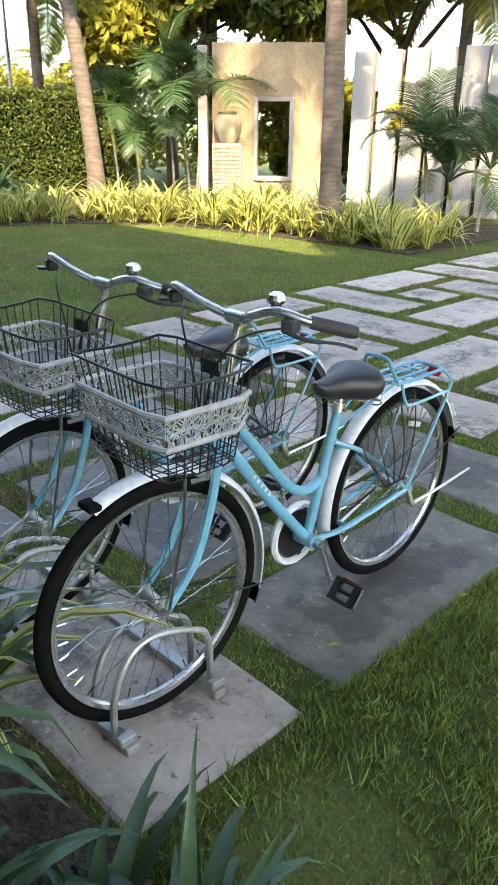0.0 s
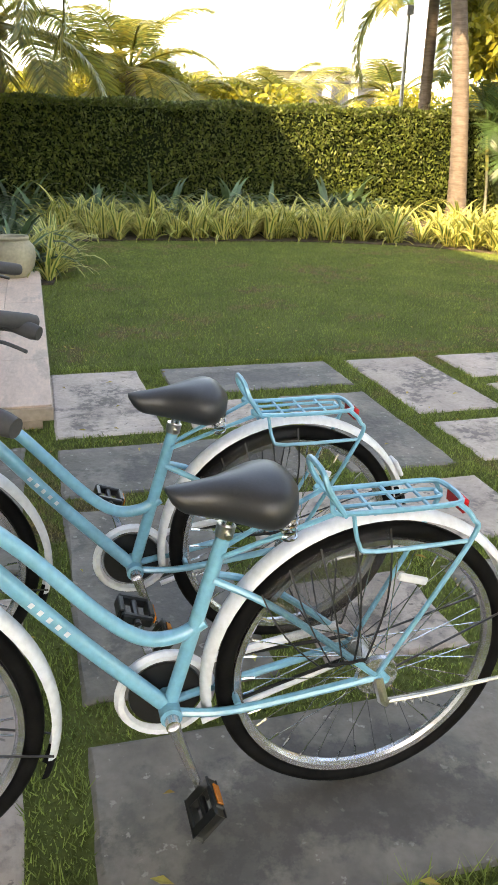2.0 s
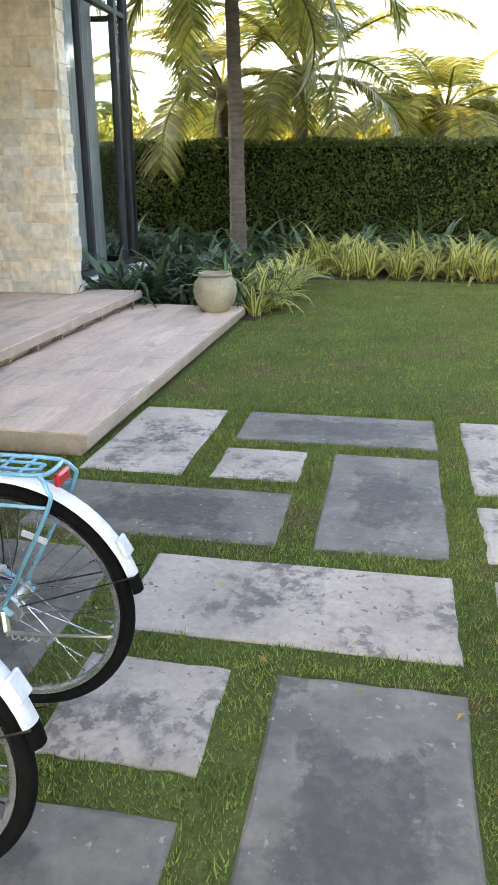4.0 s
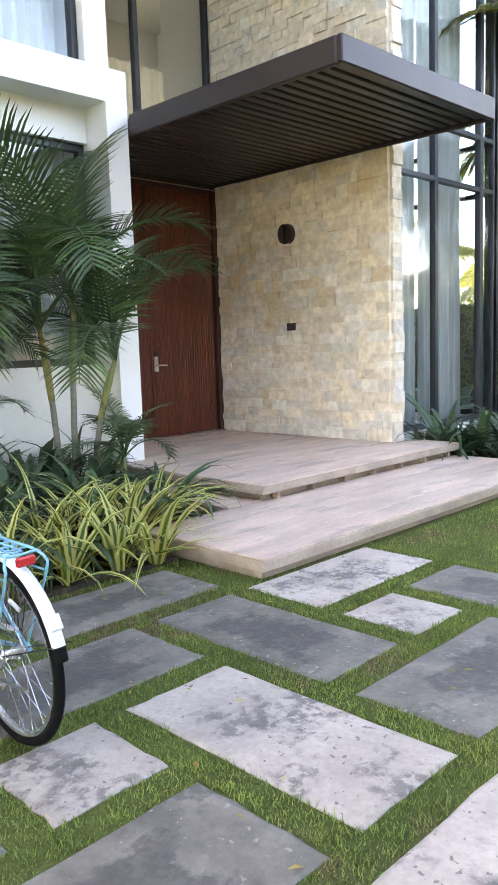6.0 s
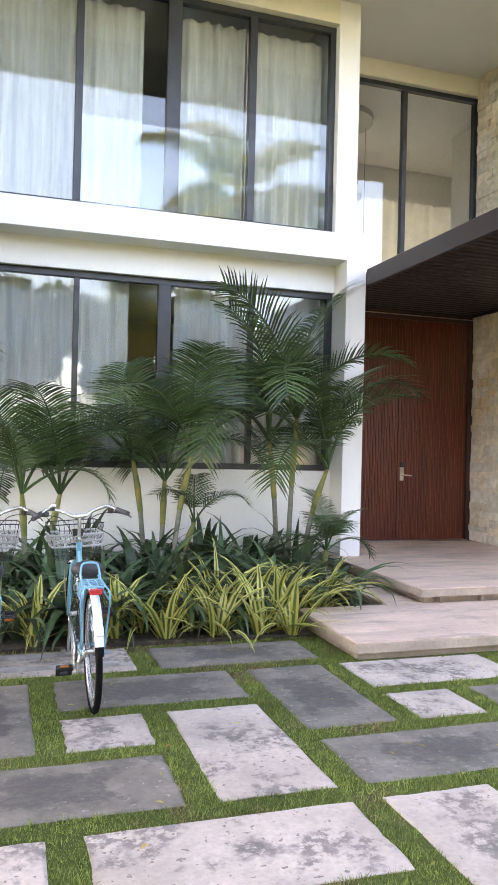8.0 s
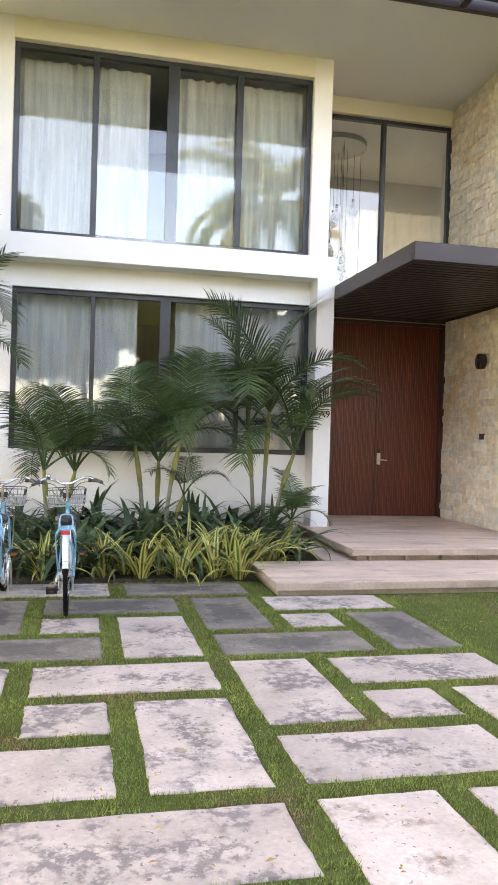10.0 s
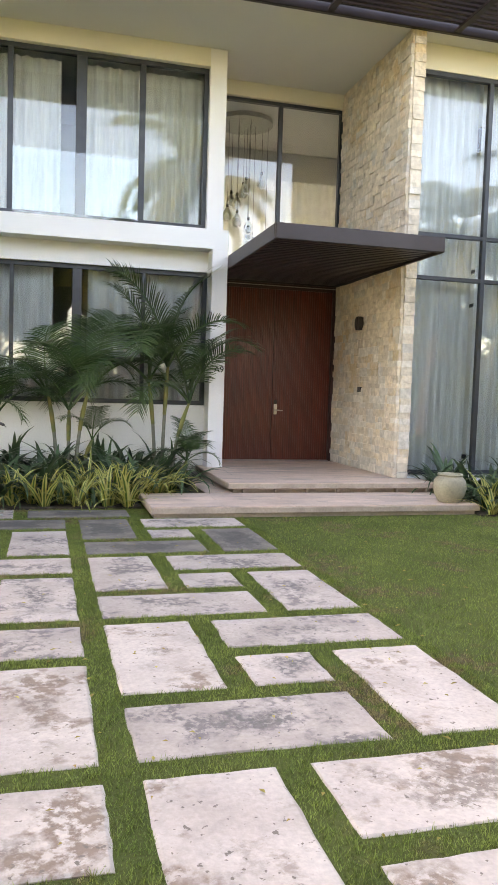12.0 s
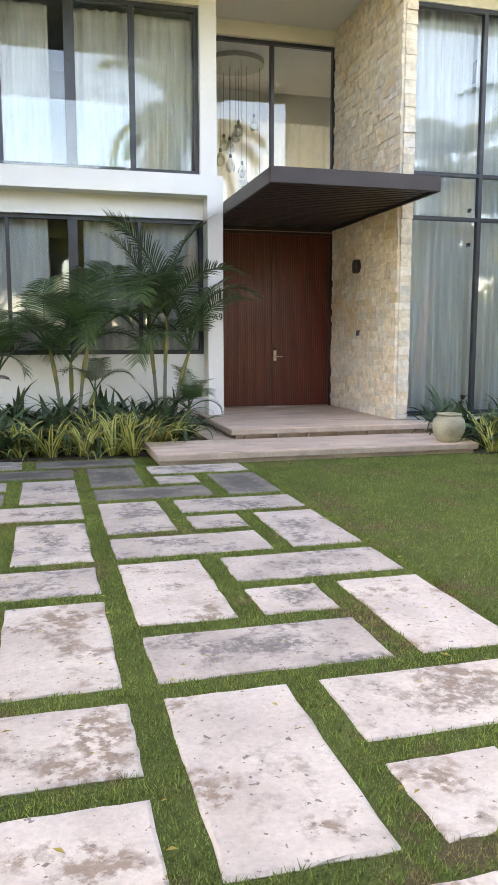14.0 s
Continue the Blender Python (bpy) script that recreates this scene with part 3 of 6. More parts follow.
# ---- entrance canopy ----
can = thing("entrance_canopy", "dark bronze metal canopy with slatted underside over the door", "canopy", (0, 0, 0), 0, "", "structure")
CX0, CX1, CY0, CY1, CZ0, CZ1 = -0.045, 2.352, -2.63, 1.34, 3.49, 3.70
part("front_fascia", Shape().box(CX0, CY0, CZ0, CX1, CY0 + 0.06, CZ1, 0.012), "bronze", can, "", False)
part("side_fascia", Shape().box(CX0, CY0 + 0.06, CZ0, CX0 + 0.06, -0.002, CZ1, 0.012), "bronze", can, "", False)
part("side_fascia", Shape().box(CX1 - 0.06, CY0 + 0.06, CZ0, CX1, CY1, CZ1, 0.012), "bronze", can, "", False)
part("top_sheet", Shape().box(CX0 + 0.06, CY0 + 0.06, CZ1 - 0.05, CX1 - 0.06, CY1, CZ1 - 0.01), "bronze", can, "", False)
for i in range(31):
    yy = CY0 + 0.10 + i * 0.125
    part("slat", Shape().box(CX0 + 0.062, yy, CZ0 + 0.035, CX1 - 0.062, yy + 0.085, CZ0 + 0.075, 0.008), "bronze", can, "", False)

# ---- entrance door ----
door = thing("door_1", "tall double entrance door of fluted red-brown wood", "door", (0, 0, 0), 0, "", "structure")
part("door_frame", Shape().box(2.27, 1.30, 0.28, 2.36, 1.46, 3.50, 0.004).box(-0.05, 1.30, 0.28, 0.06, 1.46, 3.50, 0.004).box(0.06, 1.34, 3.40, 2.27, 1.46, 3.50), "doordark", door, "dark stained frame", False)
part("threshold", Shape().box(0.06, 1.26, 0.281, 2.27, 1.46, 0.30, 0.004), "steel", door, "", False)
part("head_strip", Shape().box(0.0, 1.285, 3.449, 2.35, 1.30, 3.461), "galv", door, "thin pale metal strip", False)
for k, (a, b) in enumerate(((0.06, 1.165), (1.175, 2.27))):
    leaf = part("door_leaf", Shape().box(a, 1.385, 0.30, b, 1.44, 3.40), "doordark", door, "", False)
    n = 26
    w = (b - a) / n
    sl = Shape().box(-w / 2 + 0.0012, 0, 0, w / 2 - 0.0012, 0.024, 3.10, 0.004).mesh("slat", M["door"], False)
    for i in range(n):
        o = new("slat", sl)
        o.parent = leaf
        o.location = (a + (i + 0.5) * w, 1.361, 0.30)
lock = Shape().box(1.205, 1.335, 1.13, 1.265, 1.36, 1.32, 0.006).tube([(1.235, 1.335, 1.21), (1.235, 1.29, 1.21), (1.25, 1.28, 1.21), (1.36, 1.28, 1.205)], 0.011, 8)
part("handle", lock, "steel", door, "brushed steel lever handle on a long plate")
part("keypad", Shape().box(1.205, 1.332, 1.325, 1.265, 1.36, 1.39, 0.006), "black", door, "black lock keypad", False)

wall_box("wall_door_head", "dark metal panel closing the gap above the entrance door", "bronze", (-0.045, 1.342, 3.502, 2.35, 1.455, 3.598))

# ---- stone return wall ----
SX0, SX1, SY0 = 2.36, 2.51, -1.41
stone_wall = solid("wall_stone", Shape().box(SX0, SY0, 0.25, SX1, 1.5, 6.95).box(SX1, -0.9, 0.3, 2.70, 1.5, 6.95), "mortar", "split-face beige sandstone wall beside the entrance", "wall", "structure", smooth=False)
random.seed(11)
STONES = []


def stone_band(z, h, face):
    """Lays one band of odd-sized blocks along a face: 'side' looks at the door, 'front' at the garden."""
    a, end = (SY0 - 0.03, 1.30) if face == "side" else (SX0 - 0.03, SX1 + 0.03)
    while a < end - 0.04:
        w = rnd(0.22, 0.46)
        if end - a - w < 0.16:
            w = end - a
        b, m = a + w, z + h * rnd(0.36, 0.64)
        for z0, z1 in ((z, m), (m, z + h)):
            q = a + w * rnd(0.3, 0.7) if w > 0.26 and random.random() < 0.7 else b
            STONES.append((face, a, q, z0, z1))
            if q < b:
                STONES.append((face, q, b, z0, z1))
        a = b


z = 0.29
while z < 6.90:
    h = min(rnd(0.19, 0.27), 6.945 - z)
    stone_band(z, h, "side")
    stone_band(z, h, "front")
    z += h


def stone_shape(s, face, a, b, z0, z1):
    t = rnd(0.026, 0.056)
    j = 0.0003
    if face == "side":
        if a < SY0:
            s.box(SX0 - t, a + j + 0.026, z0 + j, SX0 + 0.002, b - j, z1 - j, 0.0025)
        else:
            s.box(SX0 - t, a + j, z0 + j, SX0 + 0.002, b - j, z1 - j, 0.0025)
    else:
        s.box(max(a, SX0 + 0.001) + j, SY0 - t, z0 + j, b - j, SY0 + 0.002, z1 - j, 0.0025)
    for i in range(len(s.v)):
        p = s.v[i]
        if (face == "side" and p[0] < SX0 - 0.012) or (face == "front" and p[1] < SY0 - 0.012):
            s.v[i] = (p[0] + rnd(-0.004, 0.004), p[1] + rnd(-0.004, 0.004), p[2] + rnd(-0.002, 0.002))


rest = {"stone": Shape(), "stone2": Shape()}
count = 0
for st in STONES:
    kind = "stone2" if random.random() < (0.5 if st[3] < 1.6 else 0.25) else "stone"
    if st[3] < 3.4 and count < 320:
        s = Shape()
        stone_shape(s, *st)
        part("stone", s, kind, stone_wall, "", False)
        count += 1
    else:
        one = Shape()
        stone_shape(one, *st)
        rest[kind].add(one.v, one.f)
for kind, s in rest.items():
    tagged(part("upper_stones", s, kind, stone_wall, "", False), kind="stuff")

# sconce, switch and number
sc = thing("wall_light", "round dark metal wall lamp on the stone", "wall lamp", (SX0 - 0.04, 0.01, 2.74))
rot = pose(0, 0, 0, 0, -90, 0)
part("back_plate", Shape().lathe([(0.055, 0.0), (0.06, 0.005), (0.06, 0.03), (0.05, 0.035)], 28, rot), "bronze", sc)
for side in (-1, 1):
    half = [(0.02 * side + 0.09 * side * math.sin(math.pi * k / 16), 0.115 * math.cos(math.pi * k / 16)) for k in range(17)]
    n = len(half)
    v = [(-d, y_, z_) for d in (0.03, 0.10) for y_, z_ in half]
    f = [tuple(range(n)), tuple(range(2 * n - 1, n - 1, -1))] + [(q, (q + 1) % n, n + (q + 1) % n, n + q) for q in range(n)]
    part("shade", Shape().add(v, f), "bronze", sc, "dark half-round shade", False)
sw = thing("doorbell_panel", "small black doorbell panel on the stone wall", "doorbell", (SX0 - 0.04, 0.01, 1.63))
part("plate", Shape().box(-0.02, -0.07, -0.045, 0.004, 0.07, 0.045, 0.004), "black", sw, "", False)
part("button", Shape().box(-0.026, -0.015, -0.02, -0.0205, 0.025, 0.02, 0.002), "bronze", sw, "", False)
num = bpy.data.curves.new("house_number", "FONT")
num.body, num.size, num.extrude, num.align_x = "A9", 0.14, 0.006, "CENTER"
num.materials.append(M["black"])
no = new("house_number", num)
no.matrix_world = pose(-0.145, -0.008, 1.83, 90, 0, 0)
tagged(no, "small black raised house number on the white column", "house number")

# ---- terrace and platform ----
T1 = (-1.62, -3.18, 2.72, 1.3, 0.02, 0.14)   # x0 y0 x1 y1 z0 z1
terrace = solid("terrace_lower", Shape().box(-1.58, -3.12, 0.0, 2.70, -1.92, 0.10).box(-1.62, -3.18, 0.055, 2.74, -1.9, 0.128, 0.006).box(-0.72, -1.899, 0.0, -0.3, -0.1, 0.127), "tileedge", "low pinkish stone terrace slab before the entrance", "terrace", "structure", smooth=False)
platform = solid("terrace_upper", Shape().box(-0.32, -1.92, 0.128, 2.69, 1.5, 0.22).box(-0.42, -2.04, 0.205, 2.73, 1.5, 0.274, 0.006), "tileedge", "upper stone entrance platform one step above the terrace", "terrace", "structure", smooth=False)


def tiles(parent, x0, y0, x1, y1, z, tw, td, off):
    """Tiles with a hairline joint, in half bond."""
    cache = {}
    y, r = y0, 0
    while y < y1 - 0.05:
        d = min(td, y1 - y)
        x = x0 - (off * tw if r % 2 else 0)
        while x < x1 - 0.02:
            a, b = max(x, x0), min(x + tw, x1)
            key = (round(b - a, 3), round(d, 3))
            if b - a > 0.03:
                if key not in cache:
                    cache[key] = Shape().box(0.0015, 0.0015, 0, key[0] - 0.0015, key[1] - 0.0015, 0.012, 0.002).mesh("tile", M["tile"], False)
                o = new("tile", cache[key])
                o.parent = parent
                o.location = (a, y, z)
            x += tw
        y += d
        r += 1


tiles(terrace, -1.615, -3.175, 2.735, -1.93, 0.129, 0.9, 0.30, 0.5)
tiles(terrace, -0.715, -1.93, -0.33, -0.12, 0.129, 0.9, 0.30, 0.5)
tiles(platform, -0.415, -2.035, 2.36, 1.26, 0.275, 0.9, 0.30, 0.5)
tiles(platform, 2.36, -2.035, 2.725, -1.48, 0.275, 0.9, 0.30, 0.5)
for i in range(7):
    xx = -0.2 + i * 0.46
    part("shim", Shape().box(xx, -2.0, 0.142, xx + 0.03, -1.925, 0.204), "tileedge", platform, "", False)
wall_box("sill", "pale stone sill under the tall glass wall", "white", (2.56, -1.30, 0.16, 5.6, -1.0, 0.28))
wall_box("plinth", "white plinth under the glazed room", "white", (2.56, -1.0, 0.0, 5.5, 3.0, 0.22), (2.56, -1.2, 0, 5.58, -1.0, 0.16))

# ---- paving ----
P_, U_, W_, G_, L_ = 2.0, 1.83, 0.53, 0.17, 1.13
PX0, PY0 = -2.45, -9.02
pave = thing("paving", "grid of concrete stepping slabs set in grass", "paving", (0, 0, 0), 0, "", "structure")
SLABS = []
for i in (-1, 0):
    for j in (-3, -2, -1, 0, 1, 2):
        for k, (a0, b0, a1, b1) in {"below": (0, 0, L_, W_), "right": (U_ - W_, 0, U_, L_), "above": (W_ + G_, U_ - W_, U_, U_), "left": (0, W_ + G_, W_, U_),
                                    "mid": (W_ + G_, W_ + G_, L_, L_)}.items():
            SLABS.append((PX0 + i * P_ + a0, PY0 + j * P_ + b0, PX0 + i * P_ + a1, PY0 + j * P_ + b1, j, k, i))
# the strip along the bed
SLABS += [(-4.45, -3.02, -3.20, -2.46, 3, "below", -1), (-3.02, -3.02, -1.86, -2.52, 3, "below", 0)]
SLABS = [(a - 0.012, b - 0.012, c + 0.012, d + 0.012, *rest_) for a, b, c, d, *rest_ in SLABS]
random.seed(5)
for x0, y0, x1, y1, j, k, i in SLABS:
    s = Shape()
    w, d, h = x1 - x0, y1 - y0, 0.010 + rnd(-0.003, 0.003)
    n = 7
    ring = []
    for a in range(4):
        for q in range(n):
            u = q / n
            px, py = [(u, 0), (1, u), (1 - u, 1), (0, 1 - u)][a]
            ring.append((px * w, py * d))
    cx, cy = w / 2, d / 2
    def edge(inset, z, jit):
        return [(cx + (px - cx) * (1 - 2 * inset / w) + rnd(-jit, jit), cy + (py - cy) * (1 - 2 * inset / d) + rnd(-jit, jit), z) for px, py in ring]
    N = len(ring)
    e0 = edge(0.0, -0.04, 0.0)
    e1 = edge(0.003, h - 0.007, 0.007)
    e2 = edge(0.016, h, 0.005)
    s.add(e0 + e1 + e2, [(q, (q + 1) % N, N + (q + 1) % N, N + q) for q in range(N)] + [(N + q, N + (q + 1) % N, 2 * N + (q + 1) % N, 2 * N + q) for q in range(N)] + [tuple(range(2 * N, 3 * N))])
    if j == 2 and (k, i) in (("right", -1), ("mid", 0), ("above", 0), ("mid", -1)):
        m_ = "slab"
    elif j == 3 and i == -1:
        m_ = "slab"
    elif j >= 2:
        m_ = "slabdark"
    elif j >= 1:
        m_ = "slab"
    else:
        m_ = "slabwhite" if (j < 0 or (k != "mid" and random.random() < 0.5)) else "slab"
    o = part("slab", s, m_, pave, "", False)
    o.location = (x0, y0, 0)

# area lamp added in the hall's rear window, stands in for sky light
hall = new("hall_daylight", bpy.data.lights.new("hall_daylight", "AREA"))
hall.data.shape, hall.data.size, hall.data.size_y, hall.data.energy, hall.data.color = "RECTANGLE", 5.0, 1.9, 3.0, (0.95, 0.97, 1.0)
hall.matrix_world = look((2.65, 7.6, 4.45), (2.65, 1.0, 4.45))


# ---- plants ----
def strap_plant(seed, n, length, width, rise, droop, fold=0.25):
    random.seed(seed)
    s = Shape()
    for i in range(n):
        h = rnd(0, 2 * math.pi)
        r = rnd(0.0, 0.07)
        s.blade((r * math.cos(h), r * math.sin(h), 0), h, rnd(*length), rnd(*width), rnd(*rise), rnd(*droop), 6, fold, twist=rnd(-0.3, 0.3))
    return s


LILY = [strap_plant(20 + i, 24, (0.50, 1.0), (0.034, 0.054), (0.55, 1.4), (1.4, 3.2)).mesh("strap_leaves", M["lily"]) for i in range(4)]
SPIDER = [strap_plant(30 + i, 19, (0.34, 0.72), (0.019, 0.031), (0.45, 1.45), (0.8, 2.8)).mesh("striped_leaves", M["spider"]) for i in range(4)]


def plant(meshes, x, y, z, size, name, label, group):
    ob = new(name, random.choice(meshes))
    ob.matrix_world = pose(x, y, z, rnd(-6, 6), rnd(-6, 6), rnd(0, 360)) @ Matrix.Diagonal((size, size, size * rnd(0.9, 1.1), 1))
    return tagged(ob, label, "plant", group)


def inside(x, y, poly):
    c = False
    for i in range(len(poly)):
        (ax, ay), (bx, by) = poly[i - 1], poly[i]
        if (ay > y) != (by > y) and x < (bx - ax) * (y - ay) / (by - ay) + ax:
            c = not c
    return c


random.seed(41)
DARK = "dark green strap-leaved lily growing in the soil bed"
PALE = "yellow and green striped spider plant edging the bed"
y = -1.75
while y < 0.2:
    x = -4.75
    while x < -0.55:
        px, py = x + rnd(-0.12, 0.12), y + rnd(-0.12, 0.12)
        if (px < -1.75 and not (px < -4.1 and py < -1.5)) or py > -1.6 and px < -0.85 or (py > -0.2 and px < -0.5):
            plant(LILY, px, py, 0.03, rnd(0.9, 1.2), "lily_plant", DARK, "lilies in the front bed")
        x += 0.36
    y += 0.36
for x, y in ((-3.95, -2.1), (-3.6, -2.05), (-3.42, -2.15)):
    plant(LILY, x, y, 0.03, rnd(0.85, 1.05), "lily_plant", DARK, "lilies in the front bed")
for x, y, k in ((-4.92, -2.18, 0.55), (-4.78, -2.34, 0.5), (-4.78, -1.72, 0.5), (-4.6, -1.9, 0.55), (-4.66, -2.22, 0.48), (-4.45, -2.0, 0.6), (-4.2, -1.9, 0.7), (-4.86, -2.02, 0.5)):
    plant(LILY, x, y, 0.03, k, "lily_plant", DARK, "lilies in the front bed")
plant(SPIDER, -4.86, -2.20, 0.03, 0.5, "spider_plant", PALE, "striped plants in the front bed")
for x, y in ((-3.84, -2.3), (-3.22, -2.2), (-3.0, -2.05), (-2.85, -2.3), (-2.6, -2.1), (-2.42, -2.32), (-2.2, -2.05), (-2.05, -2.3), (-1.85, -2.1), (-1.8, -2.35), (-1.6, -1.85),
             (-1.35, -1.75), (-1.15, -1.5), (-2.3, -1.8), (-1.95, -1.75), (-1.5, -1.5)):
    plant(SPIDER, x, y, 0.03, rnd(1.0, 1.3), "spider_plant", PALE, "striped plants in the front bed")

# right-hand bed beside the terrace
for i in range(46):
    px, py = rnd(2.85, 5.6), rnd(-3.1, -1.45)
    plant(LILY, px, py, 0.02, rnd(0.8, 1.1), "lily_plant", DARK, "lilies beside the terrace")
for x, y in ((2.9, -3.25), (3.15, -3.3), (3.4, -3.4), (3.0, -3.0), (3.35, -3.1), (3.65, -3.35), (3.7, -3.05), (4.0, -3.35), (4.3, -3.3), (4.6, -3.3), (4.9, -3.35), (5.3, -3.35), (5.7, -3.4)):
    plant(SPIDER, x, y, 0.02, rnd(1.0, 1.3), "spider_plant", PALE, "striped plants beside the terrace")

# border along the lawn
EDGE = [(6.35, -3.3), (6.35, -4.8), (6.05, -7.2), (5.5, -8.7), (4.3, -9.75), (2.1, -10.1), (0.1, -10.1)]
random.seed(43)
for (ax, ay), (bx, by) in zip(EDGE, EDGE[1:]):
    d = Vector((bx - ax, by - ay))
    nrm = Vector((-d.y, d.x)).normalized()
    n = int(d.length / 0.24)
    for i in range(n):
        for row in range(4):
            p = Vector((ax, ay)) + d * ((i + rnd(0, 1)) / n) + nrm * (0.12 + row * 0.33 + rnd(-0.1, 0.1))
            plant(SPIDER, p.x, p.y, 0.02, rnd(1.0, 1.45), "spider_plant", PALE, "striped plants along the lawn border")
for i in range(70):
    px, py = rnd(7.2, 8.6), rnd(-9.5, 1.5)
    plant(LILY, px, py, 0.02, rnd(1.0, 1.4), "lily_plant", DARK, "lilies along the hedge")


# palm fronds
def frond(seed, length, rise, droop, pairs, leaf, width, hang, vee):
    """A feather leaf along +x: a tapering midrib with leaflets on both sides."""
    random.seed(seed)
    s = Shape()
    n = 14
    pts, ang, p = [], rise, Vector((0, 0, 0))
    for i in range(n + 1):
        pts.append(p.copy())
        p = p + Vector((math.cos(ang), 0, math.sin(ang))) * (length / n)
        ang -= droop * (0.3 + 1.4 * i / n) / n
    s.tube(pts, [0.014 * length * (1 - 0.85 * i / n) + 0.001 for i in range(n + 1)], 5)
    for k in range(pairs):
        u = 0.24 + 0.75 * (k + rnd(-0.2, 0.2)) / pairs
        f = min(max(u, 0), 0.999) * n
        i = int(f)
        base = pts[i].lerp(pts[i + 1], f - i)
        d = (pts[i + 1] - pts[i]).normalized()
        up = Vector((-d.z, 0, d.x))
        ll = leaf * (0.45 + 0.75 * math.sin(math.pi * (0.18 + 0.75 * u))) * rnd(0.85, 1.1)
        for side in (-1, 1):
            out = Vector((0, side, 0))
            w = (d * (0.30 + 0.55 * u) + out * 1.0 + up * vee).normalized()
            q, o = base.copy(), len(s.v)
            for j in range(4):
                v = j / 3
                ww = width * (0.7 + 0.5 * math.sin(math.pi * v)) * (1 - v ** 2 * 0.95)
                s.v += [tuple(q - d * ww), tuple(q + d * ww)]
                q = q + w * (ll / 3)
                w = (w + Vector((0, 0, -hang * rnd(0.6, 1.3)))).normalized()
            for j in range(3):
                a = o + j * 2
                s.f.append((a, a + 1, a + 3, a + 2) if side > 0 else (a, a + 2, a + 3, a + 1))
    return s


ARECA = [frond(60 + i, 1.0, (1.38, 1.18, 1.0, 0.75)[i], (1.25, 1.95, 2.45, 2.6)[i], 32, 0.30, 0.0092, 0.19, 0.18).mesh("frond", M["areca"]) for i in range(4)]
COCO = [frond(70 + i, 1.0, 0.9 - 0.35 * i, 1.5 + 0.2 * i, 58, 0.25, 0.0078, 0.30, 0.1).mesh("frond", M["coco"]) for i in range(4)]


def areca_palm(x, y, stems, label, seed, group="palms in the front bed"):
    """A clump: ringed stems, each with a spray of arching fronds."""
    random.seed(seed)
    t = thing("areca_palm", label, "palm", (x, y, 0.03), 0, group)
    for dx, dy, h, lx, ly, n, size in stems:
        pts = [(dx + lx * u * u, dy + ly * u * u, h * u) for u in (0, 0.2, 0.4, 0.6, 0.8, 1.0)]
        part("stem", Shape().tube(pts[:4], [0.032, 0.03, 0.028, 0.026], 10), "stemgrey", t)
        part("stem", Shape().tube(pts[3:], [0.03, 0.036, 0.02], 10), "stem", t, "yellow-green crownshaft")
        for i in range(n):
            o = new("frond", ARECA[i % 4])
            o.parent = t
            k = size * rnd(0.85, 1.15)
            o.matrix_local = pose(*pts[-1], rnd(-15, 15), rnd(-15, 15), i * 137.5 + rnd(-15, 15) + seed * 20) @ Matrix.Diagonal((k, k, k, 1))
    return t


GREEN = "multi-stemmed areca palm with arching green fronds"
areca_palm(-3.80, -0.45, [(-0.07, -0.1, 1.02, -0.05, -0.1, 6, 1.15), (0.13, 0.05, 1.0, 0.12, 0, 6, 1.2)], "young areca palm with two grey stems by the wall", 3)
areca_palm(-2.52, -0.32, [(-0.14, 0.1, 1.35, -0.14, 0, 4, 1.5), (0.02, 0.0, 1.15, 0, -0.1, 4, 1.25), (0.12, -0.1, 1.42, 0.16, -0.1, 5, 1.45), (0.22, 0.0, 0.7, 0.15, 0, 3, 0.8)], GREEN, 4)
areca_palm(-1.10, -0.30, [(-0.08, 0.07, 1.6, -0.12, 0, 5, 1.65), (0.02, -0.02, 1.85, 0.05, -0.05, 6, 1.75), (0.15, -0.12, 1.3, 0.24, -0.08, 5, 1.5)], "areca palm with yellow-green stems beside the column", 9)
reach = new("frond", ARECA[2])
reach.parent = bpy.data.objects["areca_palm.002"]
reach.matrix_local = pose(0.38, -0.18, 1.50, 0, -18, -8) @ Matrix.Diagonal((1.55, 1.4, 1.5, 1))
areca_palm(-0.80, -0.62, [(0.0, 0.0, 0.42, 0.05, 0, 8, 0.75)], "small low areca palm shoot beside the column", 6)
areca_palm(-5.25, -0.55, [(0, 0, 3.0, -0.1, -0.1, 9, 1.7), (0.15, 0.1, 2.3, 0.1, 0, 8, 1.4)], GREEN, 8)


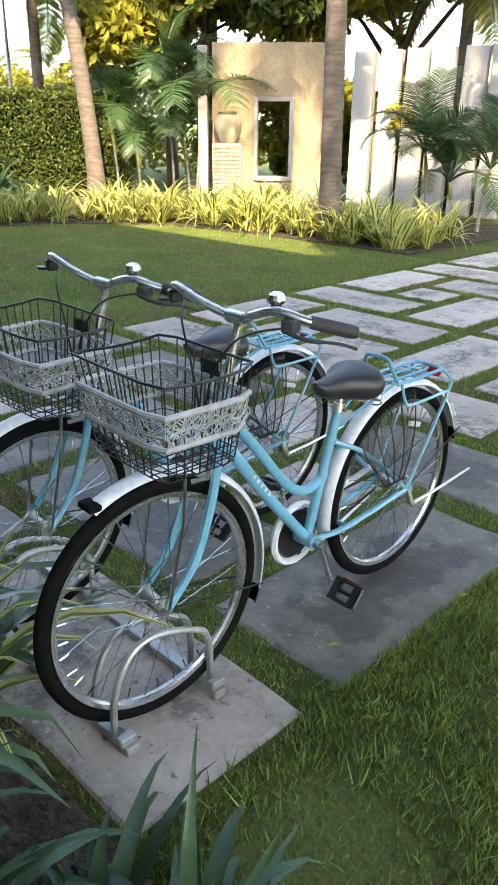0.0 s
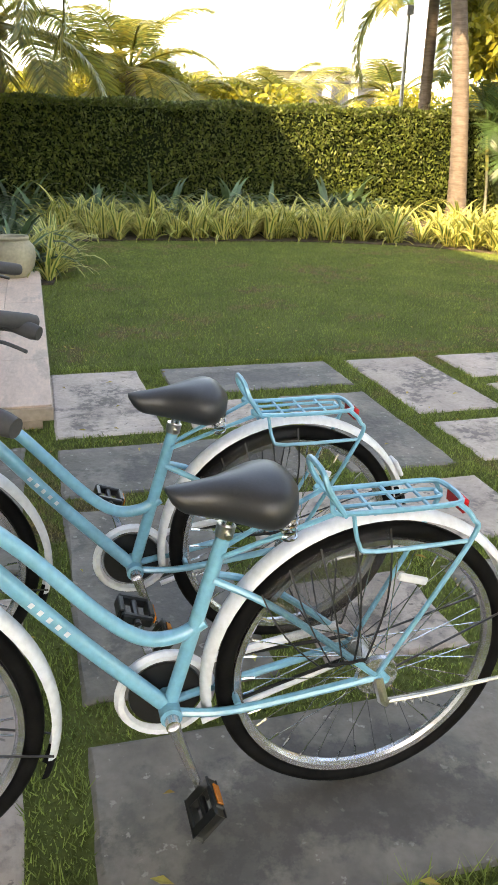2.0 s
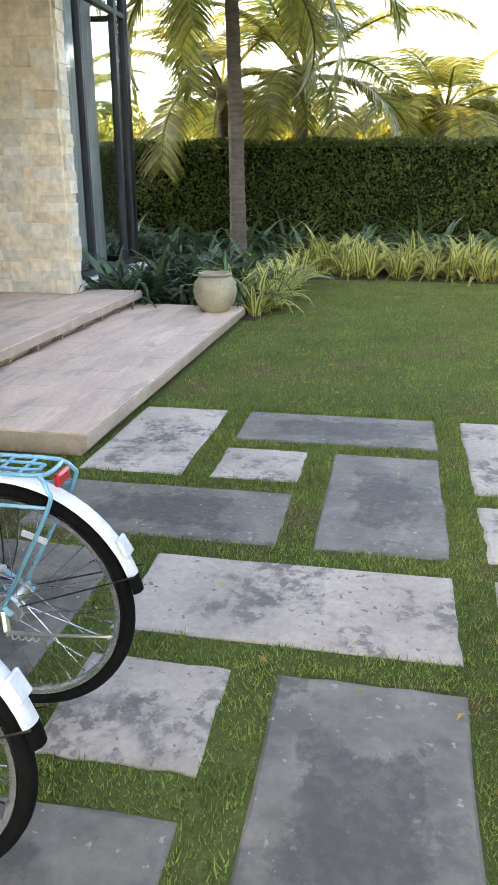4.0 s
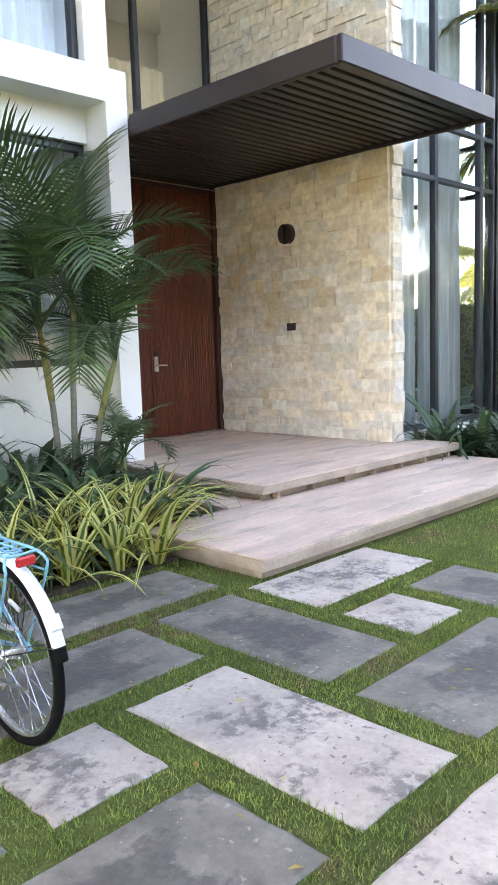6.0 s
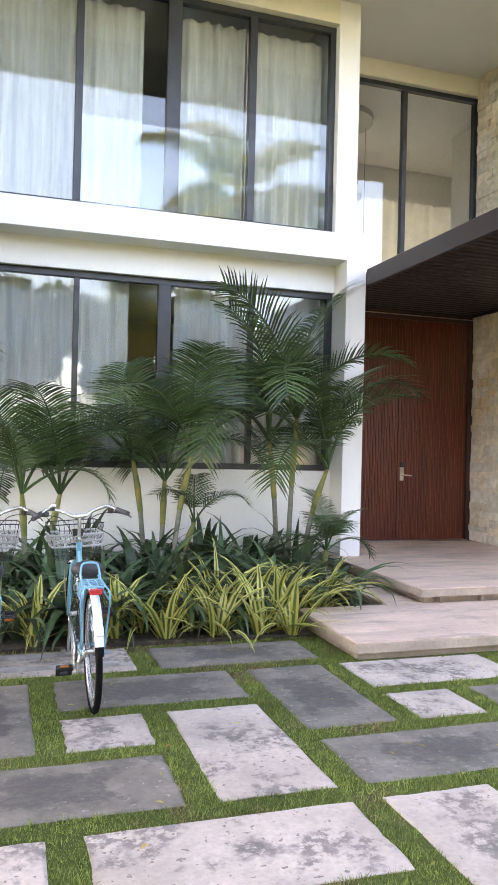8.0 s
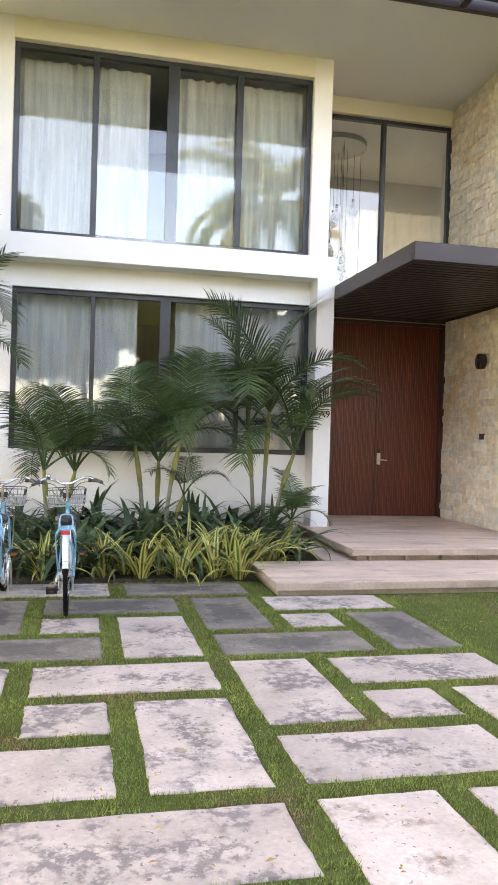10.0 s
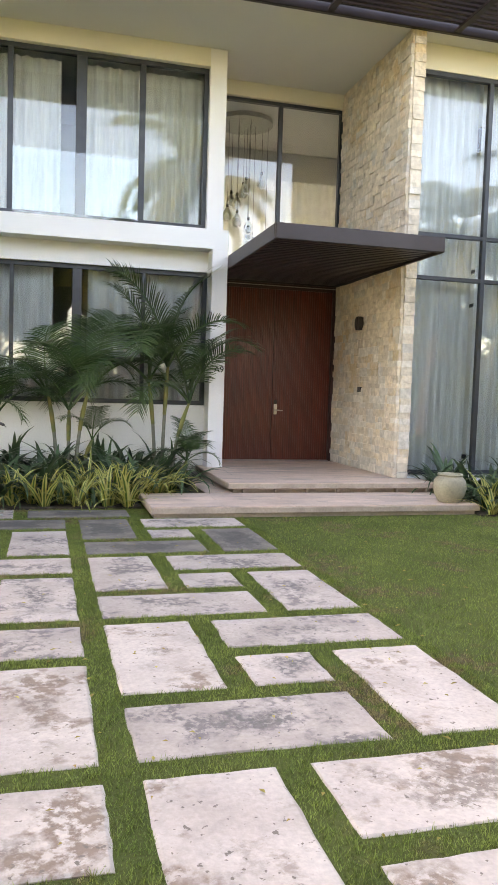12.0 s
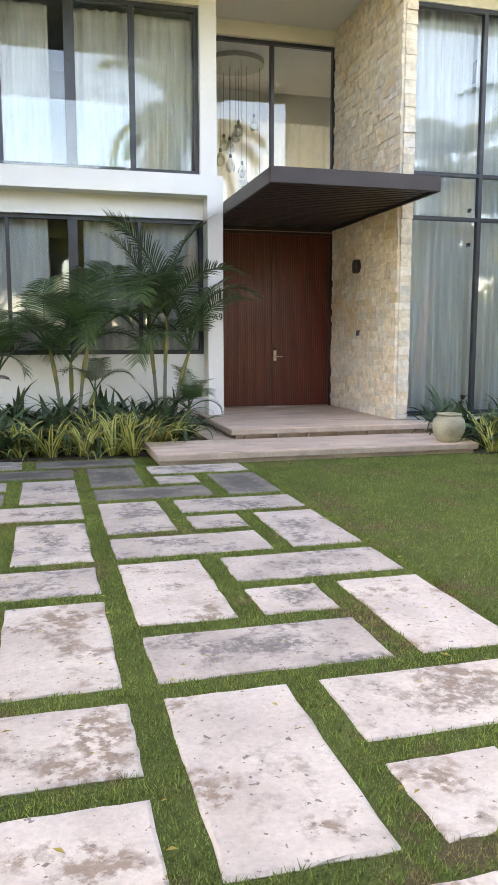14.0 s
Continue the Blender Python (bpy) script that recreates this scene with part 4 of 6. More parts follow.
def coconut_palm(x, y, h, seed, r=0.14, size=2.8, n=18, lean=(0, 0), flare=1.35, label="tall coconut palm with a ringed grey-brown trunk"):
    random.seed(seed)
    t = thing("coconut_palm", label, "palm", (x, y, 0), 0, "coconut palms")
    m = int(h / 0.09)
    pts = [(lean[0] * (i / m) ** 1.6, lean[1] * (i / m) ** 1.6, h * i / m) for i in range(m + 1)]
    rad = [r * (1 + (flare - 1) * math.exp(-i * 0.09 / 0.35)) * (1 - 0.25 * i / m) * (1.0 if i % 2 else 0.955) for i in range(m + 1)]
    part("trunk", Shape().tube(pts, rad, 14), "trunk", t)
    top = Vector(pts[-1])
    for i in range(n):
        o = new("frond", COCO[(i * 4) // n])
        o.parent = t
        k = size * rnd(0.85, 1.1)
        o.matrix_local = pose(top.x, top.y, top.z, rnd(-12, 12), rnd(-18, 14), i * 137.5 + rnd(-12, 12)) @ Matrix.Diagonal((k, k, k, 1))
    nuts = Shape()
    for i in range(6):
        a = i * 1.05
        nuts.lathe([(0.02, -0.10), (0.07, -0.07), (0.085, 0), (0.06, 0.07), (0.015, 0.09)], 8, Matrix.Translation((top.x + 0.2 * math.cos(a), top.y + 0.2 * math.sin(a), top.z - 0.15)))
    part("coconuts", nuts, "nut", t)
    return t


coconut_palm(8.1, -10.9, 6.2, 1, 0.17, 3.0, 18, (0.7, 0.5), 1.5)
coconut_palm(1.57, -10.31, 7.9, 2, 0.15, 3.0, 18, (0.1, 0.1), 1.2)
coconut_palm(6.9, -2.25, 4.7, 3, 0.13, 3.0, 20, (0.1, 0.12), 1.3)
coconut_palm(11.4, -1.0, 3.2, 4, 0.15, 3.2, 13)
coconut_palm(11.0, -2.7, 3.3, 5, 0.15, 3.2, 13)
coconut_palm(14.5, -5.6, 2.9, 6, 0.16, 2.9, 20)
coconut_palm(11.2, -11.6, 4.9, 7, 0.15, 3.0, 20)
for i, (x, y, h) in enumerate(((22, -9.5, 2.6), (26, -12.8, 2.8), (24, 1.0, 2.8), (30, -18, 3.0), (34, -10, 3.0), (21, -2.5, 2.4), (18, 5.0, 3.4), (16, 8.5, 4.2), (24, -22, 3.5), (16, -17, 4.5), (10.8, -16.5, 5.0), (3.0, -18.5, 5.5), (17, -7, 2.3), (19, -11, 2.5), (17.5, 0.0, 2.6), (27, -6, 2.7), (29, 3, 2.8), (20, -15, 2.8))):
    coconut_palm(x, y, h, 20 + i, 0.15, 2.6, 15, label="distant coconut palm with yellow-green fronds behind the hedge")
coconut_palm(-8.6, -14.5, 4.6, 51, 0.16, 2.8, 16)
coconut_palm(3.4, -16.4, 4.4, 52, 0.16, 2.8, 16)
coconut_palm(-4.6, -18.0, 5.2, 53, 0.16, 2.8, 16)
areca_palm(7.3, -12.6, [(-0.3, 0, 1.5, -0.2, 0, 9, 1.9), (0.2, 0.2, 2.2, 0.1, 0.1, 9, 1.9), (0.3, -0.3, 1.2, 0.2, 0, 8, 1.6)], "large areca palm clump beside the beige garden wall", 12, "palms by the garden wall")
areca_palm(8.4, -12.2, [(0, 0, 1.0, 0.1, 0, 9, 1.5), (0.5, 0.2, 1.6, 0.1, 0.1, 9, 1.7)], "large areca palm clump beside the beige garden wall", 13, "palms by the garden wall")
areca_palm(0.9, -12.4, [(0, 0, 0.7, 0.1, 0, 10, 1.2), (0.4, 0.1, 1.1, 0.1, 0, 9, 1.2), (-0.4, -0.1, 0.9, -0.1, 0, 9, 1.1)], "bushy areca palm before the white concrete fins", 14, "palms by the garden wall")


# leaf masses
def leaf_cloud(n, sampler, size, seed, aspect=1.8):
    """Many small folded leaves at points given by the sampler."""
    rng = np.random.default_rng(seed)
    c = sampler(rng, n)
    a = rng.normal(size=(n, 3))
    a /= np.linalg.norm(a, axis=1)[:, None]
    b = np.cross(a, rng.normal(size=(n, 3)))
    b /= np.linalg.norm(b, axis=1)[:, None]
    nn = np.cross(a, b)
    s = size * rng.uniform(0.6, 1.3, (n, 1))
    v = np.stack([c - a * s * aspect / 2, c + b * s * 0.45 + nn * s * 0.1, c + a * s * aspect / 2, c - b * s * 0.45 + nn * s * 0.1], 1).reshape(-1, 3)
    f = np.arange(n * 4).reshape(-1, 4)
    f2 = np.concatenate([f[:, [0, 1, 2]], f[:, [0, 2, 3]]])
    s_ = Shape()
    s_.v, s_.f = v, f2
    return s_


def hedge(name, x0, y0, x1, y1, h, n, seed):
    t = thing(name, "dense clipped green hedge taller than a person", "hedge")
    # near-black box: the shade deep between the leaves, put into its colour
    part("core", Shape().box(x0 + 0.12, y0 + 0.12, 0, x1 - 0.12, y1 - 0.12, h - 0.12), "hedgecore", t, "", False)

    def samp(rng, k):
        lx, ly = x1 - x0, y1 - y0
        w = np.array([ly * h, ly * h * 0.25, lx * h, lx * h, lx * ly])
        pick = rng.choice(5, k, p=w / w.sum())
        u, v, d = rng.random(k), rng.random(k), np.abs(rng.normal(0, 0.07, k))
        p = np.zeros((k, 3))
        for q in range(5):
            m = pick == q
            if q == 0:
                p[m] = np.stack([x0 + d[m], y0 + u[m] * ly, v[m] * h], 1)
            elif q == 1:
                p[m] = np.stack([x1 - d[m], y0 + u[m] * ly, v[m] * h], 1)
            elif q == 2:
                p[m] = np.stack([x0 + u[m] * lx, y0 + d[m], v[m] * h], 1)
            elif q == 3:
                p[m] = np.stack([x0 + u[m] * lx, y1 - d[m], v[m] * h], 1)
            else:
                p[m] = np.stack([x0 + u[m] * lx, y0 + v[m] * ly, h - d[m] + 0.03], 1)
        p[:, 0] += 0.05 * np.sin(p[:, 1] * 2.1) + 0.04 * np.sin(p[:, 2] * 5 + p[:, 1] * 3.3)
        p[:, 2] += 0.03 * np.sin(p[:, 1] * 3.7 + 1)
        return p
    part("foliage", leaf_cloud(n, samp, 0.043, seed), "hedge", t, "", False)
    return t


hedge("hedge", 9.0, -12.4, 10.0, 7.0, 2.05, 110000, 7)


def crown_sampler(blobs):
    def samp(rng, k):
        idx = rng.integers(0, len(blobs), k)
        b = np.array(blobs)[idx]
        d = rng.normal(size=(k, 3))
        d /= np.linalg.norm(d, axis=1)[:, None]
        return b[:, :3] + d * (b[:, 3:4] * (rng.random((k, 1)) ** 0.35)) * np.array([1, 1, 0.8])
    return samp


def blobs_round(rng, x, y, z, r, k, flat=0.6):
    return [(x + rng.uniform(-r, r) * 0.8, y + rng.uniform(-r, r) * 0.8, z + rng.uniform(-r, r) * flat, r * rng.uniform(0.22, 0.42)) for _ in range(k)]


rng0 = random.Random(77)
for i, (x, y, r, h) in enumerate(((15, 1.5, 2.2, 1.6), (18, -3.5, 2.4, 1.7), (17.5, -8.0, 2.3, 1.7), (16.5, -16, 2.4, 1.9), (22, -6, 2.6, 1.6), (28, -3, 3, 1.8), (13, -17.5, 2.6, 2.2), (20, 6, 2.6, 1.9), (4.4, -15.6, 1.5, 1.3), (2.6, -15.9, 1.4, 1.2), (6.4, -15.2, 1.4, 1.3))):
    b = blobs_round(rng0, 0, 0, h, r, 16)
    t = thing("shrub", "broad sunlit yellow-green shrub behind the hedge", "shrub", (x, y, 0), 0, "shrubs behind the hedge")
    part("stem", Shape().tube([(0, 0, 0), (0.1, 0, 0.5), (0.2, 0.1, 1.2)], [0.09, 0.07, 0.03], 8), "bark", t)
    part("foliage", leaf_cloud(5000, crown_sampler(b), 0.13, 100 + i), "tree", t, "", False)


def broad_tree(x, y, h, r, seed, n, label, group, material="tree", leaf=0.11, twigs=()):
    """Trunk, forking limbs and a loose crown."""
    random.seed(seed)
    rg = random.Random(seed)
    t = thing("tree", label, "tree", (x, y, 0), 0, group)
    part("trunk", Shape().tube([(0, 0, 0), (0.05, 0.03, h * 0.25), (-0.05, 0.05, h * 0.5), (0, 0, h * 0.62)], [0.17, 0.13, 0.11, 0.09], 10), "bark", t)
    blobs = []
    for i in range(7):
        a = i * 0.9 + rnd(-0.3, 0.3)
        e = Vector((math.cos(a) * r * rnd(0.5, 0.9), math.sin(a) * r * rnd(0.5, 0.9), h * rnd(0.72, 1.0)))
        s0 = Vector((0, 0, h * rnd(0.4, 0.6)))
        part("limb", Shape().tube([s0, s0.lerp(e, 0.5) + Vector((0, 0, 0.15)), e], [0.07, 0.045, 0.015], 7), "bark", t)
        blobs += [(e.x + rg.uniform(-0.5, 0.5), e.y + rg.uniform(-0.5, 0.5), e.z + rg.uniform(-0.3, 0.4), r * rg.uniform(0.2, 0.34)) for _ in range(4)]
    part("foliage", leaf_cloud(n, crown_sampler(blobs), leaf, seed), material, t, "", False)
    return t


# out-of-view trees added to shade the slabs and fins and to fill reflections
SHADE = "leafy broad-crowned tree by the drive, added out of view for shade and reflections"
for i, (x, y, h, r) in enumerate(((-8.6, -4.9, 12.5, 3.4), (-3.4, -17.4, 6.8, 2.6), (-7.6, -7.2, 6.5, 2.5), (-10.5, -9.5, 7.0, 3.0), (-7.0, -10.0, 6.2, 2.5), (-7.2, -4.8, 6.3, 2.4), (-11.5, -13.0, 7.0, 3.2), (-6.5, -16.5, 7, 3), (0.5, -19, 7, 3.2), (-12.0, -6.0, 7.0, 3.0), (-8.0, -3.1, 7.6, 2.0))):
    broad_tree(x, y, h, r, 200 + i, 9000, SHADE, "trees along the drive", "hedge", 0.13)
for i, (x, y, h) in enumerate(((7.4, -15.8, 5.4), (5.0, -16.6, 5.2), (10.2, -14.6, 5.0), (1.2, -17.0, 5.5), (8.8, -14.4, 4.6))):
    broad_tree(x, y, h, 2.7, 300 + i, 13000, "leafy tree with brown limbs behind the garden wall", "trees behind the garden wall", "hedge" if i % 2 else "tree", 0.14)

for i, (x, y, h) in enumerate(((-11.5, -22.0, 5.2), (-8.2, -22.6, 5.6), (-5.0, -22.2, 5.0), (-1.8, -22.8, 5.7), (1.6, -22.4, 5.1))):
    broad_tree(x, y, h, 2.6, 330 + i, 7000, "leafy tree across the street, mirrored in the windows", "trees across the street", "hedge", 0.15)
hedge("hedge", -14.0, -24.4, 5.0, -23.6, 2.3, 12000, 17)

# overhanging branch by the drive
br = broad_tree(-0.75, -13.4, 5.6, 1.5, 401, 2500, "small tree with a drooping yellow-green branch", "", "tree", 0.07)
tw = [(0, 0, 3.0), (-0.2, 1.2, 3.4), (-0.35, 2.4, 3.35), (-0.46, 3.2, 3.12), (-0.52, 3.55, 2.75)]
part("twig", Shape().tube(tw, [0.03, 0.022, 0.014, 0.008, 0.004], 6), "bark", br)
random.seed(9)
lf = Shape()
for i in range(150):
    u = rnd(0.62, 1.0) * 4
    k = min(int(u), 3)
    p = Vector(tw[k]).lerp(Vector(tw[k + 1]), u - k) + Vector((rnd(-0.14, 0.14), rnd(-0.12, 0.12), rnd(-0.16, 0.08)))
    lf.blade(p, rnd(0, 6.28), rnd(0.045, 0.075), rnd(0.012, 0.018), rnd(-1.2, 0.3), 0.6, 4, 0.15)
lf.uv = {}
part("leaves", lf, "tree", br, "yellow-green oval leaves")

# ---- garden walls beyond the lawn ----
ruin = thing("garden_wall", "weathered beige rendered wall with a framed opening", "wall", (5.55, -13.35, 0), 41.4, "", "structure")
part("wall", Shape().box(-1.2, -0.12, 0, -0.28, 0.12, 2.9).box(0.32, -0.12, 0, 1.2, 0.12, 2.9).box(-0.28, -0.12, 0, 0.32, 0.12, 0.55).box(-0.28, -0.12, 1.9, 0.32, 0.12, 2.9), "ruin", ruin, "", False)
part("opening_frame", Shape().box(-0.36, 0.121, 0.47, -0.28, 0.16, 1.98, 0.006).box(0.32, 0.121, 0.47, 0.40, 0.16, 1.98, 0.006).box(-0.28, 0.121, 1.9, 0.32, 0.16, 1.98, 0.006).box(-0.28, 0.121, 0.47, 0.32, 0.18, 0.55, 0.006), "fin", ruin, "white stone surround", False)
pier = part("brick_pier", Shape().box(0.62, 0.13, 0, 1.16, 0.5, 1.15), "mortar", ruin, "grey brick pier with an urn on top", False)
bk = Shape().box(0, 0, 0, 0.168, 0.03, 0.062, 0.003).mesh("brick", M["brick"], False)
for r_ in range(16):
    for c_ in range(3):
        o = new("brick", bk)
        o.parent = pier
        o.location = (0.625 + c_ * 0.178, 0.485, 0.01 + r_ * 0.07)
part("urn", Shape().lathe([(0.12, 1.152), (0.14, 1.17), (0.24, 1.35), (0.27, 1.5), (0.22, 1.62), (0.16, 1.66), (0.19, 1.70)], 24, Matrix.Translation((0.89, 0.3, 0))), "pot", ruin, "old clay urn")
part("post", Shape().box(1.3, -0.1, 0, 1.48, 0.12, 2.85, 0.01), "fin", ruin, "white concrete post", False)
for i in range(9):
    u = i / 8
    x, y = 4.15 - 4.2 * u, -14.25 - 0.5 * u
    t = solid("concrete_fin", Shape().box(-0.20, -0.09, 0, 0.20, 0.09, 2.75, 0.012), "fin", "tall upright white concrete screen fin", "screen fin", "", "white concrete fins", False)
    t.matrix_world = pose(x, y, 0, rnd(-1, 1), rnd(-1.5, 1.5), 12 + rnd(-4, 4))

# small house far off, street lamp post
fh = thing("far_house", "small white flat-roofed house beyond the hedge", "house", (31, -16.6, 0), 70)
part("wall", Shape().box(-2.6, -2, 0, 2.6, 2, 4.3), "stone2", fh, "", False)
part("roof", Shape().box(-3.4, -2.6, 4.3, 3.0, 2.6, 4.65, 0.02), "fin", fh, "", False)
for i in range(4):
    w = part("window", Shape().box(-2.2 + i * 1.15, 2.0, 2.7, -1.3 + i * 1.15, 2.06, 4.0, 0.01), "fin", fh, "", False)
    part("pane", Shape().box(-2.12 + i * 1.15, 2.061, 2.78, -1.38 + i * 1.15, 2.07, 3.92), "alu", w, "", False)
lp = thing("lamp_post", "slim grey metal post beyond the hedge", "post", (12.8, -11.8, 0))
part("pole", Shape().tube([(0, 0, 0), (0, 0, 2.0), (0, 0, 4.2)], [0.06, 0.05, 0.045], 10), "galv", lp)
part("cap", Shape().box(-0.09, -0.09, 4.2, 0.09, 0.09, 4.4, 0.01), "galv", lp, "", False)

# pot on the terrace corner
pot = thing("clay_pot", "round weathered grey-green clay pot on the terrace corner", "pot", (2.42, -2.93, 0.141))
part("body", Shape().lathe([(0.13, 0), (0.145, 0.01), (0.20, 0.10), (0.225, 0.20), (0.21, 0.29), (0.165, 0.345), (0.15, 0.355)], 36), "pot", pot)
part("lip", Shape().lathe([(0.14, 0.352), (0.165, 0.356), (0.172, 0.37), (0.165, 0.385), (0.14, 0.38), (0.12, 0.33)], 36), "pot", pot)

# pendant in the hall
pend = thing("pendant_light", "round cluster pendant with glass drops in the hall", "ceiling lamp", (0.95, 3.2, 0))
part("ceiling_plate", Shape().lathe([(0.02, 6.86), (0.58, 6.86), (0.58, 6.95)], 40), "galv", pend)
random.seed(15)
for i in range(14):
    a, r, z = i * 2.4, rnd(0.12, 0.52), 4.45 + 1.5 * (i * 0.618 % 1)
    cx, cy = r * math.cos(a), r * math.sin(a)
    part("cord", Shape().tube([(cx, cy, z + 0.1), (cx, cy, 6.88)], 0.004, 5), "black", pend)
    drop = part("drop", Shape().lathe([(0.022, 0.10), (0.045, 0.06), (0.085, -0.01), (0.10, -0.08), (0.088, -0.14), (0.05, -0.18), (0.01, -0.19)], 18, Matrix.Translation((cx, cy, z))), "drop", pend, "clear blown glass drop")
    part("cap", Shape().lathe([(0.012, 0.17), (0.026, 0.16), (0.03, 0.105), (0.024, 0.10)], 12, Matrix.Translation((cx, cy, z))), "black", drop)


# ---- grass ----
def grass(name, label, boxes, density, h, seed, keep):
    rng = np.random.default_rng(seed)
    pts = []
    for x0, y0, x1, y1 in boxes:
        k = int((x1 - x0) * (y1 - y0) * density)
        pts.append(np.stack([rng.uniform(x0, x1, k), rng.uniform(y0, y1, k)], 1))
    p = np.concatenate(pts)
    p = p[keep(p)]
    k = len(p)
    a = rng.uniform(0, 2 * np.pi, k)
    g = rng.uniform(0.25, 1.9, (401, 401))
    gx, gy = np.clip((p[:, 0] + 8) * 22, 0, 399.9) % 399, np.clip((p[:, 1] + 15) * 22, 0, 399.9) % 399
    gi, gj, fu, fv = gx.astype(int), gy.astype(int), gx % 1, gy % 1
    tuft = g[gi, gj] * (1 - fu) * (1 - fv) + g[gi + 1, gj] * fu * (1 - fv) + g[gi, gj + 1] * (1 - fu) * fv + g[gi + 1, gj + 1] * fu * fv
    hh = rng.uniform(0.4, 1.25, k) * h * tuft
    lean = rng.uniform(0.1, 0.9, k) * hh
    w = rng.uniform(0.0016, 0.0036, k) * (h / 0.03) ** 0.4
    b = rng.uniform(0, 2 * np.pi, k)
    v = np.zeros((k, 3, 3))
    v[:, 0] = np.stack([p[:, 0] - w * np.cos(a), p[:, 1] - w * np.sin(a), np.zeros(k)], 1)
    v[:, 1] = np.stack([p[:, 0] + w * np.cos(a), p[:, 1] + w * np.sin(a), np.zeros(k)], 1)
    v[:, 2] = np.stack([p[:, 0] + lean * np.cos(b), p[:, 1] + lean * np.sin(b), hh], 1)
    s = Shape()
    s.v, s.f = v.reshape(-1, 3), np.arange(k * 3).reshape(-1, 3)
    return solid(name, s, "blade", label, "grass", "stuff", smooth=False)


SL = np.array([s[:4] for s in SLABS])


def off_slabs(p, pad=0.0):
    ok = np.ones(len(p), bool)
    for x0, y0, x1, y1 in SL:
        ok &= ~((p[:, 0] > x0 - pad) & (p[:, 0] < x1 + pad) & (p[:, 1] > y0 - pad) & (p[:, 1] < y1 + pad))
    return ok


def thin(p, f=0.35, sx=1.7, sy=2.3):
    return np.sin(p[:, 0] * sx * 2 + 1.3 * np.sin(p[:, 1] * 1.9)) * np.sin(p[:, 1] * sy * 1.6 + 0.7) > -1 + f


grass("grass_joints", "green grass growing in the joints between slabs", [(-4.62, -11.5, -0.5, -2.42)], 12000, 0.021, 1, lambda p: off_slabs(p) & ~((p[:, 0] > -1.6) & (p[:, 1] > -3.16)))
grass("grass_lawn", "short mown lawn grass", [(-0.6, -9.9, 6.3, -3.2)], 4500, 0.02, 2, lambda p: off_slabs(p) & ~((p[:, 1] > -3.3) & (p[:, 0] > 2.6)) & (p[:, 0] < 6.4 + np.minimum(0, (p[:, 1] + 4.8) * 0.16)))
grass("grass_rough", "patchy grass beside the bed", [(-6.9, -6.0, -4.4, -2.42)], 11000, 0.04, 3, lambda p: off_slabs(p) & (np.modf(np.abs(np.sin(p[:, 0] * 917.3 + p[:, 1] * 613.7)) * 4375.5)[0] < np.clip((np.hypot(p[:, 0] + 4.78, p[:, 1] + 2.73) - 0.10) / 0.34, 0.16, 1)))
grass("grass_drive", "grass between the nearer slabs", [(-4.8, -14.5, -0.4, -11.5)], 4000, 0.021, 4, off_slabs)
rs = random.Random(3)
fl = Shape()
for i in range(380):
    x, y = rs.uniform(-5.2, 0.8), rs.uniform(-11, -2.5)
    a, L2 = rs.uniform(0, 6.28), rs.uniform(0.008, 0.026)
    zz = 0.018 if not off_slabs(np.array([[x, y]]))[0] else 0.022
    ca, sa = math.cos(a), math.sin(a)
    fl.add([(x - ca * L2, y - sa * L2, zz), (x + sa * L2 * 0.4, y - ca * L2 * 0.4, zz + 0.006), (x + ca * L2, y + sa * L2, zz + 0.003), (x - sa * L2 * 0.4, y + ca * L2 * 0.4, zz + 0.007)], [(0, 1, 2), (0, 2, 3)])
solid("fallen_leaves", fl, "dry", "small dry yellow and brown fallen leaves", "leaves", "stuff", smooth=False)


# ---- bicycles ----
R_ = 0.342        # outer wheel radius
FH = 1.03         # front hub ahead of the rear hub


def ring(r, y, z, n=48, x=0.0):
    return [(x, y + r * math.cos(2 * math.pi * i / n), z + r * math.sin(2 * math.pi * i / n)) for i in range(n)]


